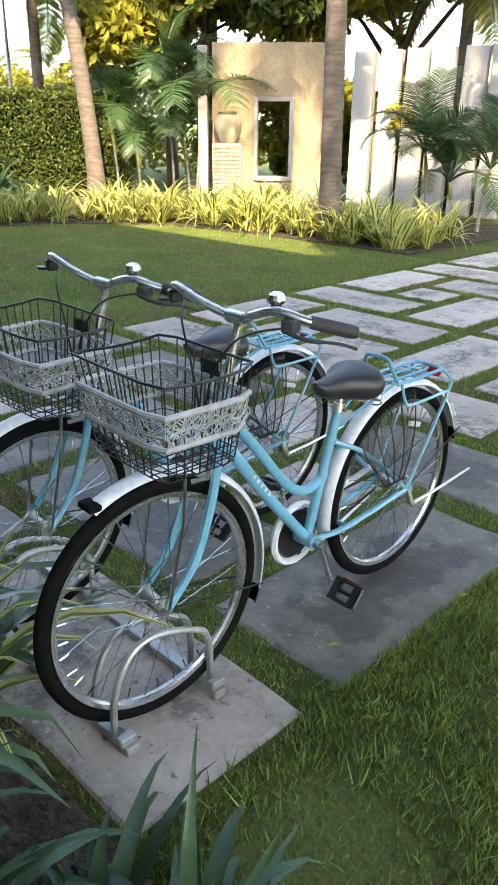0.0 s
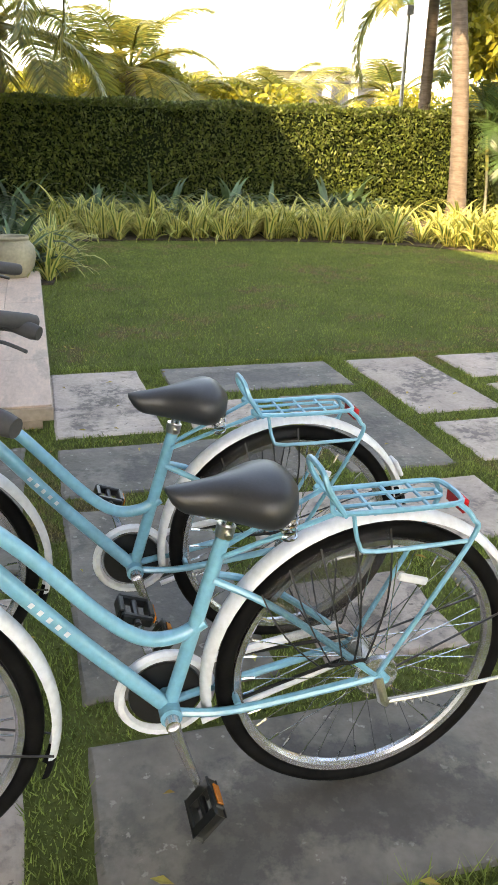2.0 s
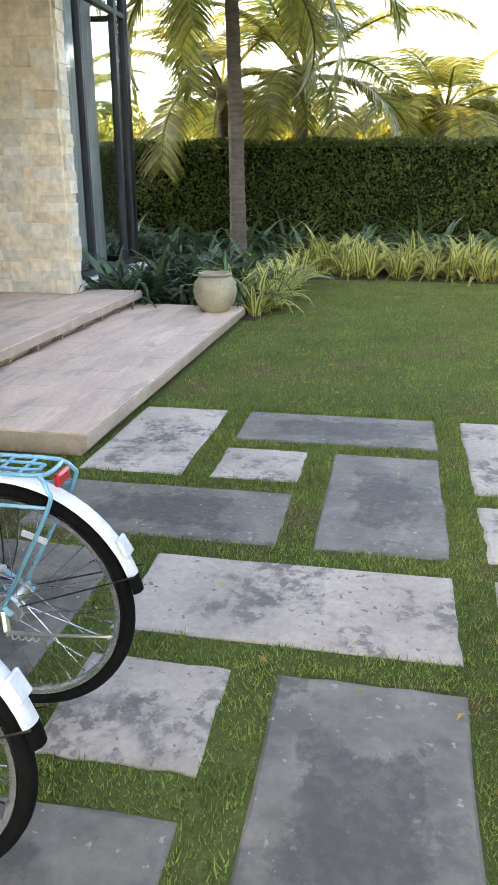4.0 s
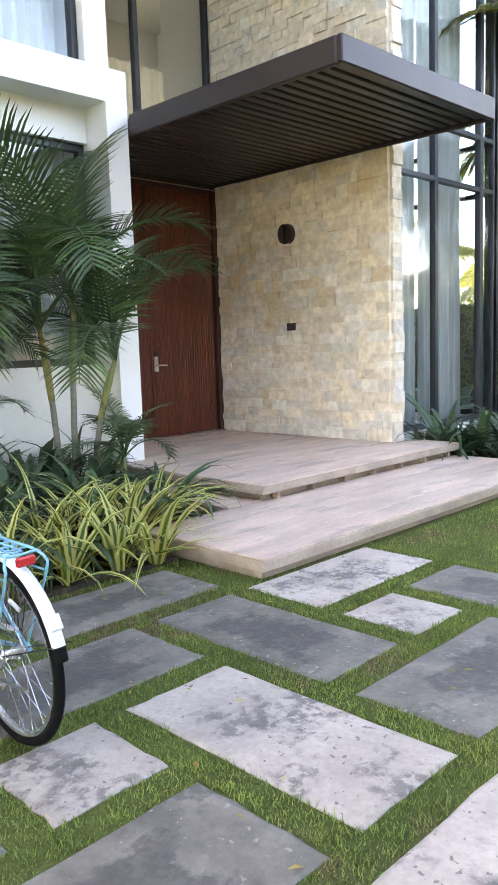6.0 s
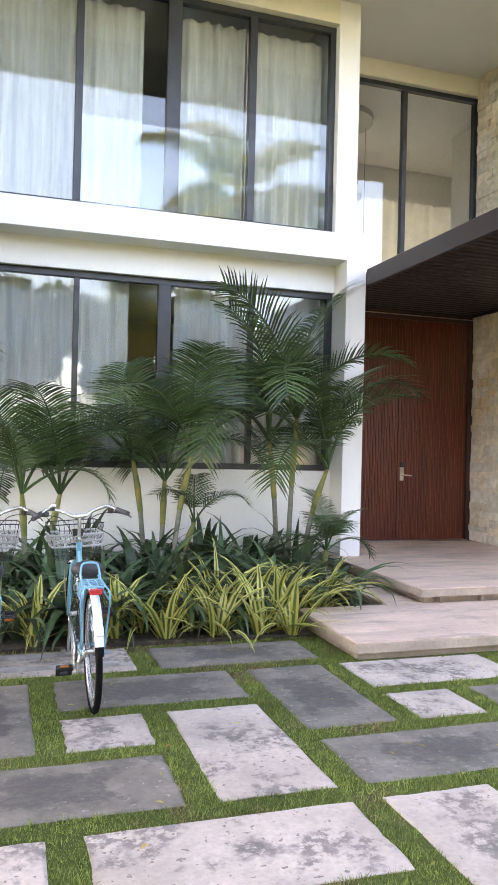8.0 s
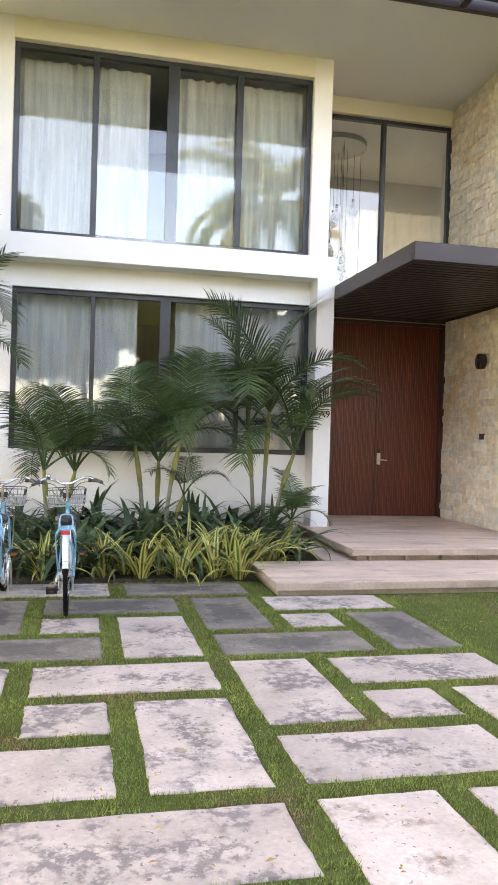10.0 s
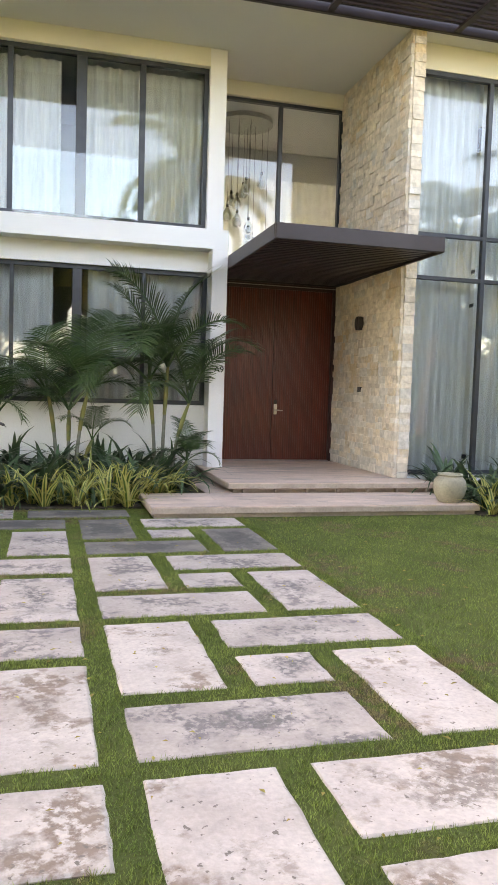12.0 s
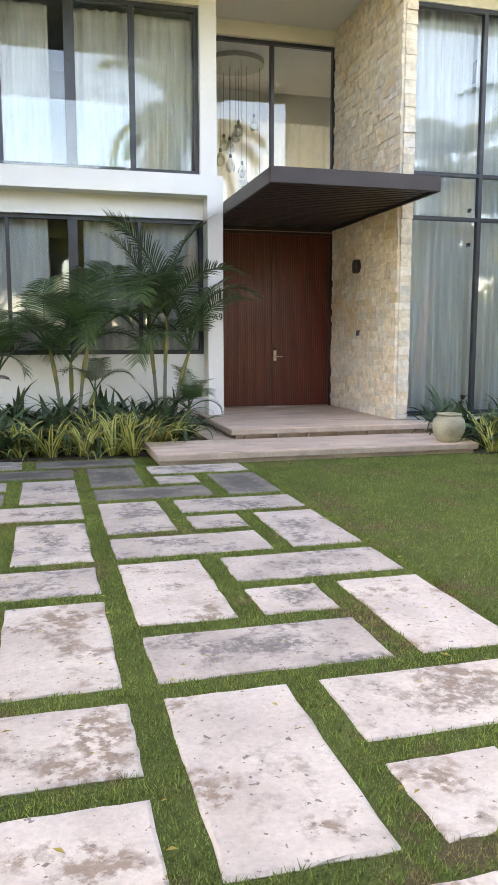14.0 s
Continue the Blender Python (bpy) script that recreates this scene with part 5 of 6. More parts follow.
def wheel(name, y, parent):
    w = part(name, Shape().tube(ring(R_ - 0.019, y, R_, 64), 0.019, 10, True), "rubber", parent, "wheel with black tyre and alloy rim")
    rim = Shape()
    n = 64
    prof = [(-0.013, R_ - 0.038), (0.013, R_ - 0.038), (0.0115, R_ - 0.050), (0.005, R_ - 0.056), (-0.005, R_ - 0.056), (-0.0115, R_ - 0.050)]
    k = len(prof)
    v = [(a, y + r * math.cos(2 * math.pi * i / n), R_ + r * math.sin(2 * math.pi * i / n)) for i in range(n) for a, r in prof]
    f = [(i * k + q, i * k + (q + 1) % k, ((i + 1) % n) * k + (q + 1) % k, ((i + 1) % n) * k + q) for i in range(n) for q in range(k)]
    rim.add(v, f)
    part("rim", rim, "rim", w, "silver alloy rim")
    hub = Shape().tube([(-0.065, y, R_), (-0.05, y, R_), (-0.045, y, R_), (-0.03, y, R_), (0.03, y, R_), (0.045, y, R_), (0.05, y, R_), (0.065, y, R_)], [0.008, 0.008, 0.026, 0.016, 0.016, 0.026, 0.008, 0.008], 14)
    part("hub", hub, "steel", w)
    sp = Shape()
    for i in range(36):
        a = 2 * math.pi * i / 36
        side = 0.038 if i % 2 else -0.038
        b = a + (1.25 if (i // 2) % 2 else -1.25)
        sp.tube([(side, y + 0.024 * math.cos(b), R_ + 0.024 * math.sin(b)), (side * 0.1, y + (R_ - 0.059) * math.cos(a), R_ + (R_ - 0.059) * math.sin(a))], 0.0012, 4, caps=False)
        sp.tube([(side * 0.15, y + (R_ - 0.085) * math.cos(a), R_ + (R_ - 0.085) * math.sin(a)), (side * 0.1, y + (R_ - 0.059) * math.cos(a), R_ + (R_ - 0.059) * math.sin(a))], 0.0026, 5, caps=False)
    part("spokes", sp, "chrome", w, "thin steel spokes")
    return w


def fender(name, y, a0, a1, parent, flap):
    s = Shape()
    n, prof = 30, [(-0.025, -0.010), (-0.0225, -0.002), (-0.013, 0.006), (0.0, 0.009), (0.013, 0.006), (0.0225, -0.002), (0.025, -0.010)]
    k, r0 = len(prof), R_ + 0.024
    for i in range(n + 1):
        a = radians(a0 + (a1 - a0) * i / n)
        for x, d in prof:
            s.v.append((x, y + (r0 + d) * math.cos(a), R_ + (r0 + d) * math.sin(a)))
    for i in range(n):
        for q in range(k - 1):
            s.f.append((i * k + q, i * k + q + 1, (i + 1) * k + q + 1, (i + 1) * k + q))
    f = part(name, s, "bikewhite", parent, "white enamelled mudguard")
    e = Shape()
    a = radians(flap)
    for i in range(4):
        b = a + 0.045 * i
        for x, d in prof:
            e.v.append((x * 0.95, y + (r0 + d) * math.cos(b), R_ + (r0 + d) * math.sin(b)))
    for i in range(3):
        for q in range(k - 1):
            e.f.append((i * k + q, i * k + q + 1, (i + 1) * k + q + 1, (i + 1) * k + q))
    part("mud_flap", e, "rubber", f, "black rubber mud flap")
    return f


def bend(*pts, n=8):
    """A smooth curve through points."""
    p = [Vector(q) for q in pts]
    out = []
    for i in range(len(p) - 1):
        a, b, c, d = p[max(i - 1, 0)], p[i], p[i + 1], p[min(i + 2, len(p) - 1)]
        for k in range(n):
            t = k / n
            out.append(0.5 * (2 * b + (c - a) * t + (2 * a - 5 * b + 4 * c - d) * t * t + (3 * b - a - 3 * c + d) * t ** 3))
    return out + [p[-1]]


def basket(parent, steer):
    """Wire basket: black wires above and below a woven silver band."""
    b = part("basket_frame", Shape(), "wire", parent, "black wire front basket with woven silver band")
    zt, zb = 0.985, 0.745
    cx = [(-0.182, 0.845), (0.182, 0.845), (0.182, 1.125), (-0.182, 1.125)]
    cb = [(-0.145, 0.87), (0.145, 0.87), (0.145, 1.09), (-0.145, 1.09)]

    def rect(z, lift=True, bulge=0.0):
        """A rounded rectangle at a height of the basket, wider towards its rim."""
        u = (z - zb) / (zt - zb)
        c = [Vector((a[0] + (t[0] - a[0]) * u, a[1] + (t[1] - a[1]) * u, 0)) for a, t in zip(cb, cx)]
        pts, m = [], 9
        for i in range(4):
            p, q = c[i], c[(i + 1) % 4]
            for k in range(m):
                w = k / m
                w2 = 0.06 + 0.88 * w
                pt = p.lerp(q, w2)
                lz = z
                if lift and i in (1, 3):
                    lz = z - 0.010 * math.sin(math.pi * w2)
                out = Vector((pt.x, pt.y - 0.985, 0)).normalized() * bulge
                pts.append((pt.x + out.x, pt.y + out.y, lz))
        return pts
    s = Shape()
    rim, low = rect(zt, True), rect(zb, False)
    s.tube(rim, 0.0038, 6, True)
    for z in (0.745, 0.77, 0.795):
        s.tube(rect(z, False), 0.0018, 4, True)
    for i in range(len(rim)):
        s.tube([rim[i], low[i]], 0.0019, 4, caps=False)
    for k in range(6):
        y = 0.885 + k * 0.038
        s.tube([(-0.145, y, zb), (0.145, y, zb)], 0.0018, 4, caps=False)
    for k in range(8):
        x = -0.12 + k * 0.034
        s.tube([(x, 0.87, zb), (x, 1.09, zb)], 0.0018, 4, caps=False)
    b.data = s.mesh("basket_frame", M["wire"])
    w = Shape()
    up, dn = rect(0.912, False, 0.006), rect(0.832, False, 0.006)
    w.tube(up, 0.0075, 7, True).tube(dn, 0.0075, 7, True)
    mid = rect(0.872, False, 0.007)
    n = len(up)
    random.seed(8)
    for i in range(n):
        for off in (1, -1, 3, -3):
            a, c = Vector(up[i]), Vector(dn[(i + off) % n])
            m_ = Vector(mid[(i + off // 2) % n]) + Vector((rnd(-0.008, 0.008), rnd(-0.008, 0.008), rnd(-0.02, 0.02)))
            w.tube([a, m_, c], 0.0015, 4, caps=False)
    for q in range(3):
        w.tube([(p[0], p[1], p[2] + rnd(-0.03, 0.03)) for p in mid], 0.0019, 4, True)
    w.tube([(p[0], p[1], p[2] + rnd(-0.012, 0.012)) for p in mid], 0.003, 4, True)
    part("woven_band", w, "wicker", b, "silver woven plastic band")
    part("badge", Shape().box(-0.035, 0.838, 0.905, 0.035, 0.844, 0.955, 0.004), "black", b, "black plastic plate", False)


def bicycle(x, y, label, steer, lean, stand_down, seed):
    random.seed(seed)
    t = thing("bicycle", label, "bicycle", (x, y, 0.011), 0, "parked bicycles")
    t.matrix_world = pose(x, y, 0.011, 0, lean, 0)
    wheel("rear_wheel", 0.0, t)
    fork_axis = Vector((0, -0.34, 0.94)).normalized()
    part("wheel_reflector", Shape().box(-0.005, -0.036, -0.009, 0.005, 0.036, 0.009, 0.003, Matrix.Translation((-0.012, -0.085, R_ + 0.20)) @ pose(0, 0, 0, 18, 0, 0)), "bikewhite", t, "white spoke reflector", False)
    # frame
    BB = (0, 0.44, 0.295)
    f = Shape()
    f.tube(bend((0, 0.80, 0.80), (0, 0.70, 0.70), (0, 0.57, 0.545), (0, 0.49, 0.478), (0, 0.42, 0.472), (0, 0.365, 0.50)), 0.0155, 10)
    f.tube(bend((0, 0.825, 0.735), (0, 0.78, 0.70), (0, 0.62, 0.50), BB), 0.0175, 10)
    f.tube([BB, (0, 0.325, 0.70)], 0.0155, 10)
    f.tube([(0, 0.792, 0.885), (0, 0.845, 0.705)], 0.019, 12)
    f.tube([(-0.036, 0.44, 0.295), (0.036, 0.44, 0.295)], 0.023, 14)
    for sx in (-1, 1):
        f.tube(bend((sx * 0.018, 0.43, 0.295), (sx * 0.045, 0.30, 0.30), (sx * 0.062, 0.0, R_)), 0.0095, 8)
        f.tube(bend((sx * 0.012, 0.35, 0.60), (sx * 0.045, 0.22, 0.53), (sx * 0.062, 0.0, R_)), 0.0080, 8)
        f.tube([(sx * 0.06, 0.0, R_ + 0.012), (sx * 0.06, -0.02, R_ - 0.012)], 0.014, 8)
    f.tube([(-0.04, 0.30, 0.305), (0.04, 0.30, 0.305)], 0.008, 8)
    fr = part("frame", f, "blue", t, "light blue enamelled step-through frame")
    # pale bars where lettering stands on the down tube
    for k in range(5):
        u0 = 0.34 + k * 0.06
        a = Vector((0, 0.78, 0.70)).lerp(Vector((0, 0.50, 0.36)), u0 * 0.9)
        part("lettering_bar", Shape().box(-0.0184, -0.005, -0.0055, -0.0172, 0.005, 0.0055, 0.0005, Matrix.Translation(a) @ pose(0, 0, 0, 50, 0, 0)), "bikewhite", fr, "pale lettering on the tube", False)
    part("seat_clamp", Shape().tube([(0, 0.328, 0.69), (0, 0.322, 0.715)], 0.019, 12).tube([(-0.03, 0.325, 0.70), (0.03, 0.325, 0.70)], 0.006, 8), "steel", t)
    part("seat_post", Shape().tube([(0, 0.325, 0.70), (0, 0.30, 0.78)], 0.0125, 12), "chrome", t)
    # saddle
    s = Shape()
    n, m = 22, 24
    for i in range(n + 1):
        u = i / n
        yy = 0.440 - 0.255 * u
        w = 0.030 + 0.080 * (1 / (1 + math.exp(-(u - 0.52) * 10)))
        w *= math.sqrt(max(0.02, 1 - max(0, (u - 0.66) / 0.34) ** 2)) * math.sqrt(max(0.05, 1 - max(0, (0.16 - u) / 0.16) ** 2))
        top = 0.804 + 0.034 * u ** 1.3 - 0.05 * max(0, (u - 0.72) / 0.28) ** 3
        th = (0.044 + 0.092 * u) * math.sqrt(max(0.06, 1 - max(0, (0.16 - u) / 0.16) ** 2)) * math.sqrt(max(0.04, 1 - max(0, (u - 0.72) / 0.28) ** 2))
        for k in range(m):
            a = 2 * math.pi * k / m
            cx_, sz = math.cos(a), math.sin(a)
            s.v.append((w * math.copysign(abs(cx_) ** 0.95, cx_), yy, top - th / 2 + th / 2 * math.copysign(abs(sz) ** 0.9, sz)))
    for i in range(n):
        for k in range(m):
            s.f.append((i * m + k, i * m + (k + 1) % m, (i + 1) * m + (k + 1) % m, (i + 1) * m + k))
    s.f += [tuple(range(m)), tuple(reversed(range(n * m, n * m + m)))]
    sad = part("saddle", s, "vinyl", t, "black padded vinyl saddle")
    spg = Shape()
    for sx in (-0.06, 0.06):
        spg.tube([(sx + 0.014 * math.cos(a * 0.7), 0.215 + 0.014 * math.sin(a * 0.7), 0.70 + a * 0.0015) for a in range(40)], 0.0025, 5)
    spg.tube([(-0.02, 0.40, 0.785), (-0.03, 0.29, 0.755), (-0.06, 0.215, 0.715)], 0.004, 6).tube([(0.02, 0.40, 0.785), (0.03, 0.29, 0.755), (0.06, 0.215, 0.715)], 0.004, 6)
    part("springs", spg, "chrome", sad, "chrome saddle springs")
    # rear guard runs from behind the crank over the wheel to its back
    rear = fender("rear_mudguard", 0.0, -10, 162, t, 162)
    part("reflector", Shape().box(-0.024, -0.002, -0.028, 0.024, 0.010, 0.028, 0.004, Matrix.Translation((0, -0.330, 0.535)) @ pose(0, 0, 0, -28, 0, 0)), "bikewhite", rear, "white plate reflector", False)
    part("stay", Shape().tube([(-0.062, 0.0, R_), (-0.034, -0.36, 0.465)], 0.0025, 6).tube([(0.062, 0.0, R_), (0.034, -0.36, 0.465)], 0.0025, 6), "wire", rear)
    # rack
    out = bend((-0.045, 0.125, 0.755), (-0.055, 0.114, 0.742), (-0.058, 0.006, 0.738), (-0.058, -0.116, 0.738), (-0.040, -0.156, 0.738), (0.040, -0.156, 0.738), (0.058, -0.116, 0.738), (0.058, 0.006, 0.738), (0.055, 0.114, 0.742), (0.045, 0.125, 0.755), n=5)
    rack = part("luggage_rack", Shape().tube(out, 0.0058, 7), "blue", t, "light blue tubular luggage rack")
    part("hoop", Shape().tube(bend((-0.056, 0.103, 0.738), (-0.052, 0.136, 0.79), (-0.035, 0.147, 0.825), (0.035, 0.147, 0.825), (0.052, 0.136, 0.79), (0.056, 0.103, 0.738), n=6), 0.0065, 7), "blue", rack)
    part("inner_loop", Shape().tube(bend((-0.02, 0.1, 0.737), (-0.02, -0.102, 0.737), (0.0, -0.12, 0.737), (0.02, -0.102, 0.737), (0.02, 0.1, 0.737), n=5), 0.0045, 6), "blue", rack)
    for yy in (0.10, 0.04, -0.02, -0.08):
        part("cross_bar", Shape().tube([(-0.058, yy, 0.735), (0.058, yy, 0.735)], 0.0045, 6), "blue", rack)
    for sx in (-1, 1):
        part("rack_leg", Shape().tube(bend((sx * 0.056, -0.141, 0.738), (sx * 0.075, -0.167, 0.71), (sx * 0.078, -0.163, 0.655), (sx * 0.066, 0.0, R_ + 0.01), n=6), 0.0058, 7), "blue", rack)
        part("side_rail", Shape().tube(bend((sx * 0.058, 0.085, 0.738), (sx * 0.07, 0.075, 0.68), (sx * 0.076, 0.042, 0.662), (sx * 0.077, -0.159, 0.662), n=5), 0.0048, 6), "blue", rack)
        part("rack_strut", Shape().tube([(sx * 0.05, 0.114, 0.742), (sx * 0.014, 0.335, 0.65)], 0.0055, 7), "blue", rack)
    part("tail_light", Shape().box(-0.036, -0.182, 0.698, 0.036, -0.164, 0.732, 0.006), "red", rack, "red rear reflector", False)
    # dress guard net
    for sx in (-1, 1):
        g, m_, n_ = Shape(), 8, 6
        foot = Vector((sx * 0.068, 0.085, 0.395))
        for i in range(m_ + 1):
            a_ = radians(42 + 48 * i / m_)
            tip = Vector((sx * 0.05, 0.352 * math.cos(a_), R_ + 0.352 * math.sin(a_)))
            for k in range(n_ + 1):
                p = tip.lerp(foot + Vector((0, 0.05 - 0.1 * i / m_, 0)), k / n_)
                g.v.append((p.x + sx * 0.012 * math.sin(math.pi * k / n_) + 0.002 * math.sin(i * 2.1 + k), p.y + 0.018 * math.sin(math.pi * k / n_) * (1 - 2 * i / m_), p.z))
        for i in range(m_):
            for k in range(n_):
                q = i * (n_ + 1) + k
                g.f.append((q, q + 1, q + n_ + 2, q + n_ + 1))
        dg = part("dress_guard", g, "net", t, "black netted dress guard")
        cd = Shape()
        for i in (0, 2, 4, 6, 8):
            cd.tube([g.v[i * (n_ + 1) + k] for k in range(n_ + 1)], 0.0022, 4)
        cd.tube([g.v[i * (n_ + 1) + n_] for i in range(m_ + 1)], 0.004, 5)
        part("cord", cd, "wire", dg)
    # crank, guard, chain
    ch = Shape()
    for r in (0.098,):
        ch.tube(ring(r, 0.44, 0.295, 32, 0.045), 0.012, 6, True)
    part("chain_guard", ch.tube([(0.045, 0.36, 0.365), (0.055, 0.05, 0.40)], 0.010, 6).tube([(0.045, 0.36, 0.20), (0.055, 0.05, 0.29)], 0.007, 6), "bikewhite", t, "white chain guard ring")
    part("chain_wheel", Shape().lathe([(0.02, -0.006), (0.078, -0.005), (0.08, 0.0), (0.078, 0.005), (0.02, 0.006)], 32, Matrix.Translation((0.045, 0.44, 0.295)) @ pose(0, 0, 0, 0, 90, 0)), "black", t)
    part("chain", Shape().tube([(0.045, 0.43, 0.365), (0.048, 0.02, R_ + 0.03)], 0.0045, 5).tube([(0.045, 0.43, 0.205), (0.048, 0.02, R_ - 0.03)], 0.0045, 5), "wire", t, "dark bicycle chain")
    part("gear_hub", Shape().lathe([(0.02, -0.01), (0.046, -0.008), (0.05, 0.0), (0.046, 0.008), (0.02, 0.012)], 24, Matrix.Translation((-0.055, 0.0, R_)) @ pose(0, 0, 0, 0, 90, 0)), "rim", t)
    for sx, sg in ((-1, 1), (1, -1)):
        e = Vector((sx * 0.075, 0.44 - sg * 0.05, 0.295 - sg * 0.16))
        cr = part("crank", Shape().tube([(sx * 0.04, 0.44, 0.295), (sx * 0.062, 0.44, 0.295)], 0.016, 10).tube([(sx * 0.06, 0.44, 0.295), e], [0.013, 0.009], 8), "rim", t)
        pd = Shape().box(e.x + sx * 0.012, e.y - 0.035, e.z - 0.012, e.x + sx * 0.028, e.y + 0.035, e.z + 0.012, 0.004).box(e.x + sx * 0.085, e.y - 0.035, e.z - 0.012, e.x + sx * 0.10, e.y + 0.035, e.z + 0.012, 0.004)
        pd.box(min(e.x + sx * 0.028, e.x + sx * 0.085), e.y - 0.04, e.z - 0.013, max(e.x + sx * 0.028, e.x + sx * 0.085), e.y - 0.026, e.z + 0.013, 0.003)
        pd.box(min(e.x + sx * 0.028, e.x + sx * 0.085), e.y + 0.026, e.z - 0.013, max(e.x + sx * 0.028, e.x + sx * 0.085), e.y + 0.04, e.z + 0.013, 0.003)
        pd.tube([e, e + Vector((sx * 0.10, 0, 0))], 0.008, 8)
        tilt = Matrix.Translation(e) @ Matrix.Rotation(radians(-50 if sx < 0 else 20), 4, "X") @ Matrix.Translation(-e)
        pd.v = [tuple(tilt @ Vector(q)) for q in pd.v]
        pedal = part("pedal", pd, "black", t, "black plastic pedal", False)
        part("pedal_reflector", Shape().box(min(e.x + sx * 0.03, e.x + sx * 0.08), e.y - 0.0445, e.z - 0.008, max(e.x + sx * 0.03, e.x + sx * 0.08), e.y - 0.0405, e.z + 0.008, 0.001, tilt), "amber", pedal, "amber reflector", False)
    # stand
    k = Shape()
    k.tube([(-0.065, 0.0, R_), (-0.08, -0.01, R_ - 0.05), (-0.085, -0.02, R_ - 0.055)], 0.012, 8)
    if stand_down:
        k.tube([(-0.085, -0.02, R_ - 0.05), (-0.11, -0.05, 0.15), (-0.145, -0.08, -0.008), (-0.16, -0.085, -0.010)], [0.006, 0.005, 0.0045, 0.0045], 8)
    else:
        k.tube([(-0.085, -0.02, R_ - 0.05), (-0.10, -0.12, R_ - 0.035), (-0.115, -0.32, R_ - 0.005)], [0.006, 0.005, 0.0038], 8)
    k.tube([(-0.088 + 0.008 * math.cos(a * 0.9), -0.025 - a * 0.0028, R_ - 0.058 + 0.008 * math.sin(a * 0.9)) for a in range(32)], 0.002, 5)
    part("kickstand", k, "steel", t, "steel side stand with spring")
    # steered front end
    piv = Vector((0, 0.80, 0.80))
    turn = Matrix.Translation(piv) @ Matrix.Rotation(radians(steer), 4, fork_axis) @ Matrix.Translation(-piv)
    made = []
    made.append(wheel("front_wheel", FH, t))
    ff = fender("front_mudguard", FH, 62, 196, t, 196)
    part("tip", Shape().box(-0.028, FH + 0.150, R_ + 0.322, 0.028, FH + 0.185, R_ + 0.340, 0.004), "rubber", ff, "black rubber tip", False)
    part("stay", Shape().tube([(-0.05, FH, R_), (-0.032, FH - 0.355, 0.26)], 0.0025, 6).tube([(0.05, FH, R_), (0.032, FH - 0.355, 0.26)], 0.0025, 6), "wire", ff)
    made.append(ff)
    fk = Shape()
    for sx in (-1, 1):
        fk.tube(bend((sx * 0.018, 0.842, 0.735), (sx * 0.045, 0.855, 0.70), (sx * 0.052, 0.89, 0.57), (sx * 0.055, 0.945, 0.44), (sx * 0.055, FH, R_), n=5), [0.013] * 16 + [0.011] * 5, 8)
    fk.tube([(-0.03, 0.85, 0.72), (0.03, 0.85, 0.72)], 0.014, 8)
    made.append(part("fork", fk, "blue", t, "light blue front fork"))
    made.append(part("headset_cup", Shape().tube([(0, 0.793, 0.878), (0, 0.787, 0.90)], 0.023, 12), "chrome", t))
    made.append(part("headset_cup", Shape().tube([(0, 0.840, 0.722), (0, 0.846, 0.700)], 0.023, 12), "chrome", t))
    made.append(part("stem", Shape().tube([(0, 0.787, 0.895), (0, 0.748, 1.02), (0, 0.752, 1.04)], 0.0125, 10).tube([(-0.03, 0.752, 1.045), (0.03, 0.752, 1.045)], 0.018, 10), "rim", t, "alloy handlebar stem"))
    half = [(0.305, 0.670, 1.055), (0.245, 0.755, 1.08), (0.19, 0.795, 1.10), (0.10, 0.79, 1.075), (0.03, 0.752, 1.045)]
    bar = bend(*[(-x_, y_, z_) for x_, y_, z_ in half], *reversed(half), n=6)
    hb = part("handlebar", Shape().tube(bar, 0.0115, 10), "rim", t, "silver alloy handlebar")
    made.append(hb)
    for sx in (-1, 1):
        part("handle_grip", Shape().tube([(sx * 0.248, 0.750, 1.079), (sx * 0.302, 0.675, 1.056), (sx * 0.310, 0.663, 1.053)], [0.0155, 0.0165, 0.014], 12), "grip", hb, "dark grey rubber grip")
        lv = Shape().box(-0.018, -0.02, -0.028, 0.018, 0.02, 0.006, 0.006, Matrix.Translation((sx * 0.215, 0.780, 1.08)) @ pose(0, 0, 0, 0, 0, sx * -20))
        lv.tube(bend((sx * 0.215, 0.80, 1.06), (sx * 0.275, 0.79, 1.05), (sx * 0.315, 0.73, 1.04), (sx * 0.335, 0.69, 1.025), n=5), [0.0055] * 8 + [0.004] * 8, 7)
        part("brake_lever", lv, "black" if sx > 0 else "grip", hb, "black brake lever")
        part("cable", Shape().tube(bend((sx * 0.20, 0.765, 1.06), (sx * 0.11, 0.84, 1.03), (sx * 0.04, 0.865, 0.93), (0.0, 0.865, 0.78), n=6), 0.003, 6), "wire", hb, "black brake cable")
    bell = Shape().lathe([(0.004, 0.0), (0.020, 0.0), (0.023, 0.008), (0.019, 0.020), (0.009, 0.026), (0.002, 0.027)], 20, Matrix.Translation((-0.165, 0.778, 1.112)))
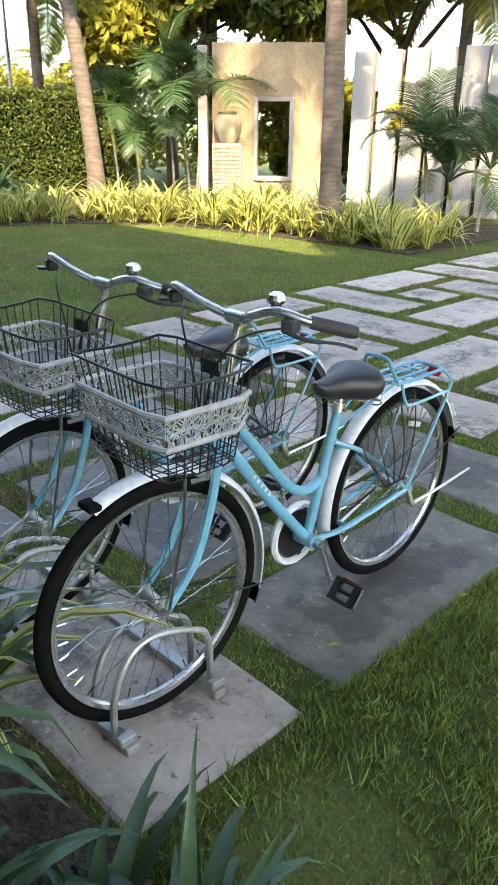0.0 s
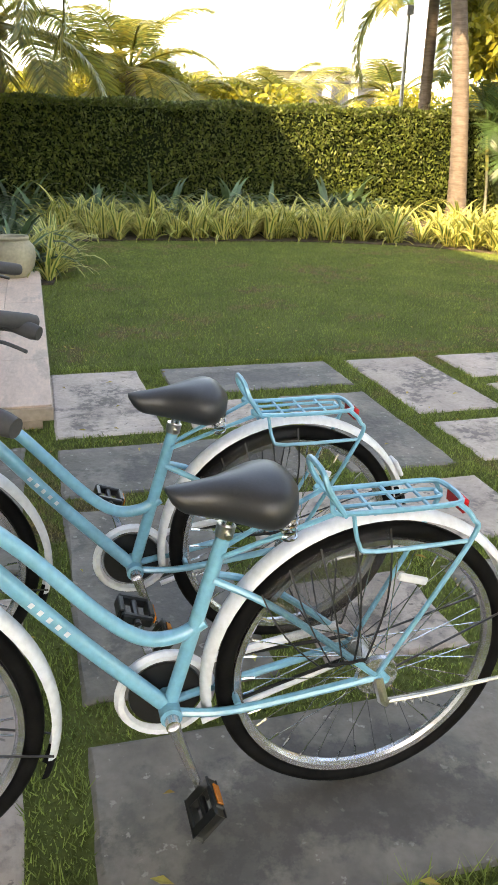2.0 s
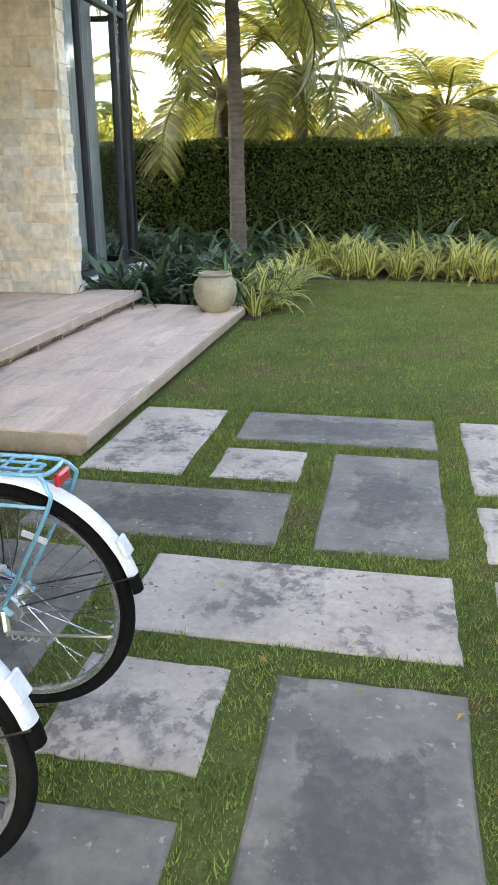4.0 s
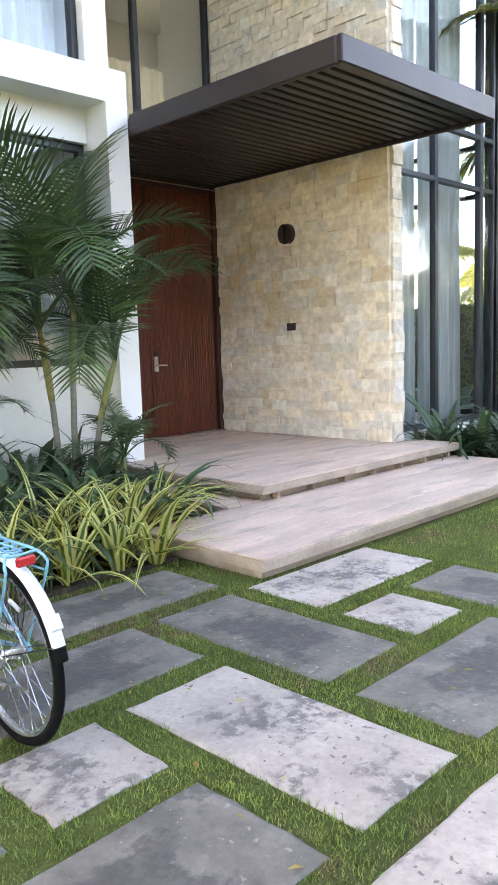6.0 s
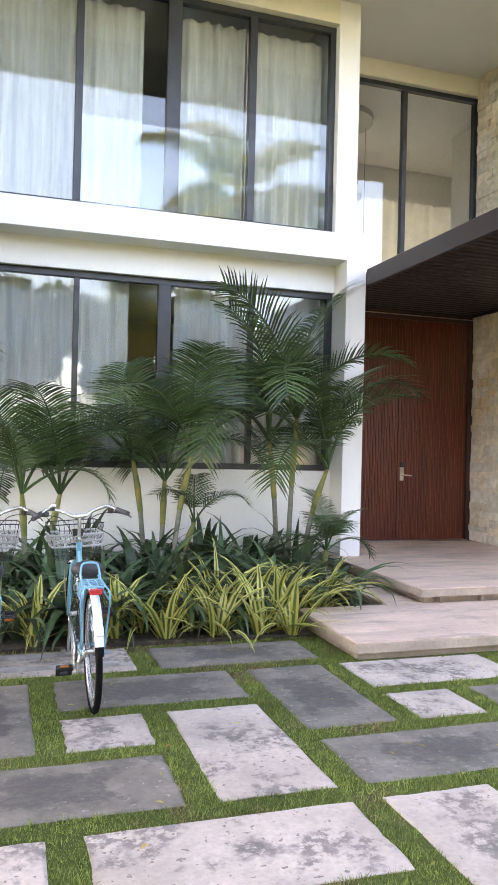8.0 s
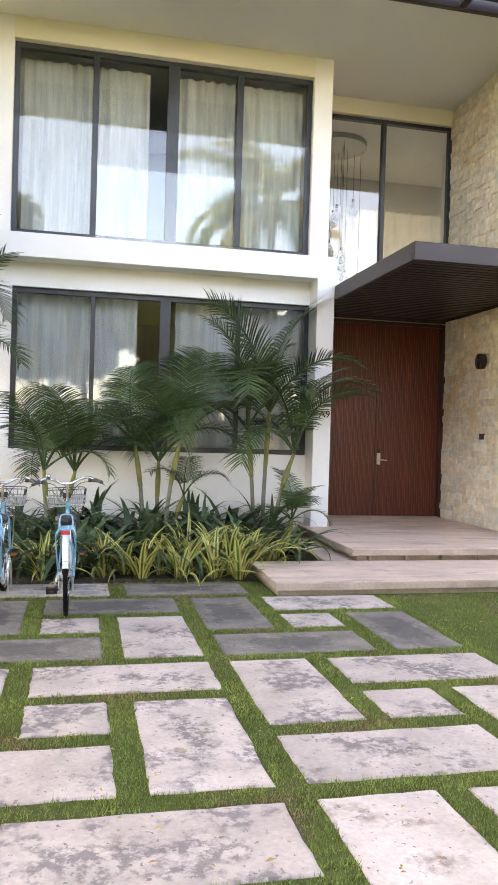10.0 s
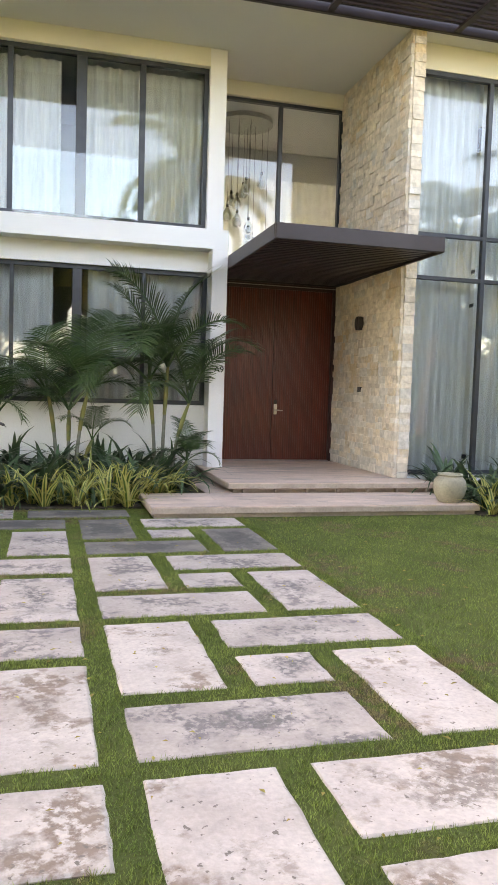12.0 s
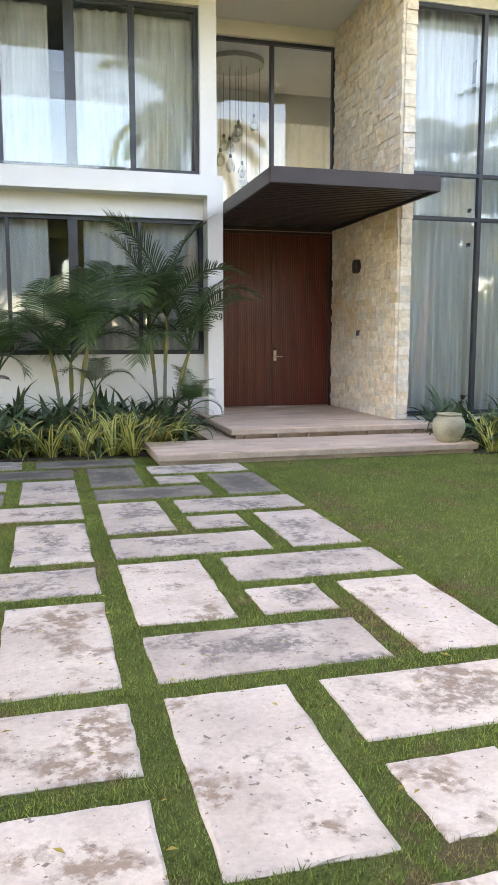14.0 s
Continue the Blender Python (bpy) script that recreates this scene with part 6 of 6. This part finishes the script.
    part("bell", bell, "chrome", hb, "chrome domed bell")
    part("bell_mount", Shape().tube([(-0.165, 0.778, 1.092), (-0.165, 0.778, 1.112)], 0.013, 12), "black", hb)
    n0 = set(t.children)
    basket(t, steer)
    made += [c for c in t.children if c not in n0]
    bs = Shape()
    for sx in (-1, 1):
        bs.tube([(sx * 0.062, FH, R_ + 0.005), (sx * 0.075, 0.99, 0.58), (sx * 0.08, 0.98, 0.745)], 0.0045, 6)
    bs.tube([(0, 0.855, 0.75), (0, 0.95, 0.742)], 0.010, 6)
    made.append(part("basket_stay", bs, "steel", t, "steel basket stay"))
    made.append(part("front_brake", Shape().tube([(-0.03, 0.87, 0.70), (-0.045, 0.89, 0.665), (-0.02, 0.92, 0.655)], 0.007, 6).tube([(0.03, 0.87, 0.70), (0.045, 0.89, 0.665), (0.02, 0.92, 0.655)], 0.007, 6), "steel", t))
    for o in made:
        o.matrix_basis = turn @ o.matrix_basis
    return t


bicycle(-4.16, -3.79, "light blue step-through bicycle with wire basket in a rack", -3, -1.0, False, 1)
bicycle(-3.575, -3.79, "light blue bicycle with wire basket and red rear reflector", 4, -1.5, False, 2)


# bicycle rack
def bike_rack():
    t = thing("bicycle_rack", "galvanised floor rack with looped tubes for bicycle wheels", "bicycle rack", (0, 0, 0.011))
    for y in (-2.60, -2.90):
        part("rail", Shape().box(-4.26, y - 0.02, 0.0, -3.30, y + 0.02, 0.025, 0.003), "galv", t, "", False)
    for x in (-4.16, -3.575):
        for sx in (-1, 1):
            xx = x + sx * 0.042
            part("loop", Shape().tube(bend((xx, -2.585, 0.025), (xx, -2.59, 0.14), (xx, -2.64, 0.245), (xx, -2.72, 0.27), (xx, -2.85, 0.225), (xx, -2.905, 0.17), (xx, -2.912, 0.025), n=6), 0.010, 8), "galv", t, "bent tube wheel loop")
        for y in (-2.595, -2.905):
            part("foot", Shape().box(x - 0.09, y - 0.025, 0.025, x - 0.062, y + 0.025, 0.05, 0.004), "galv", t, "", False)


bike_rack()
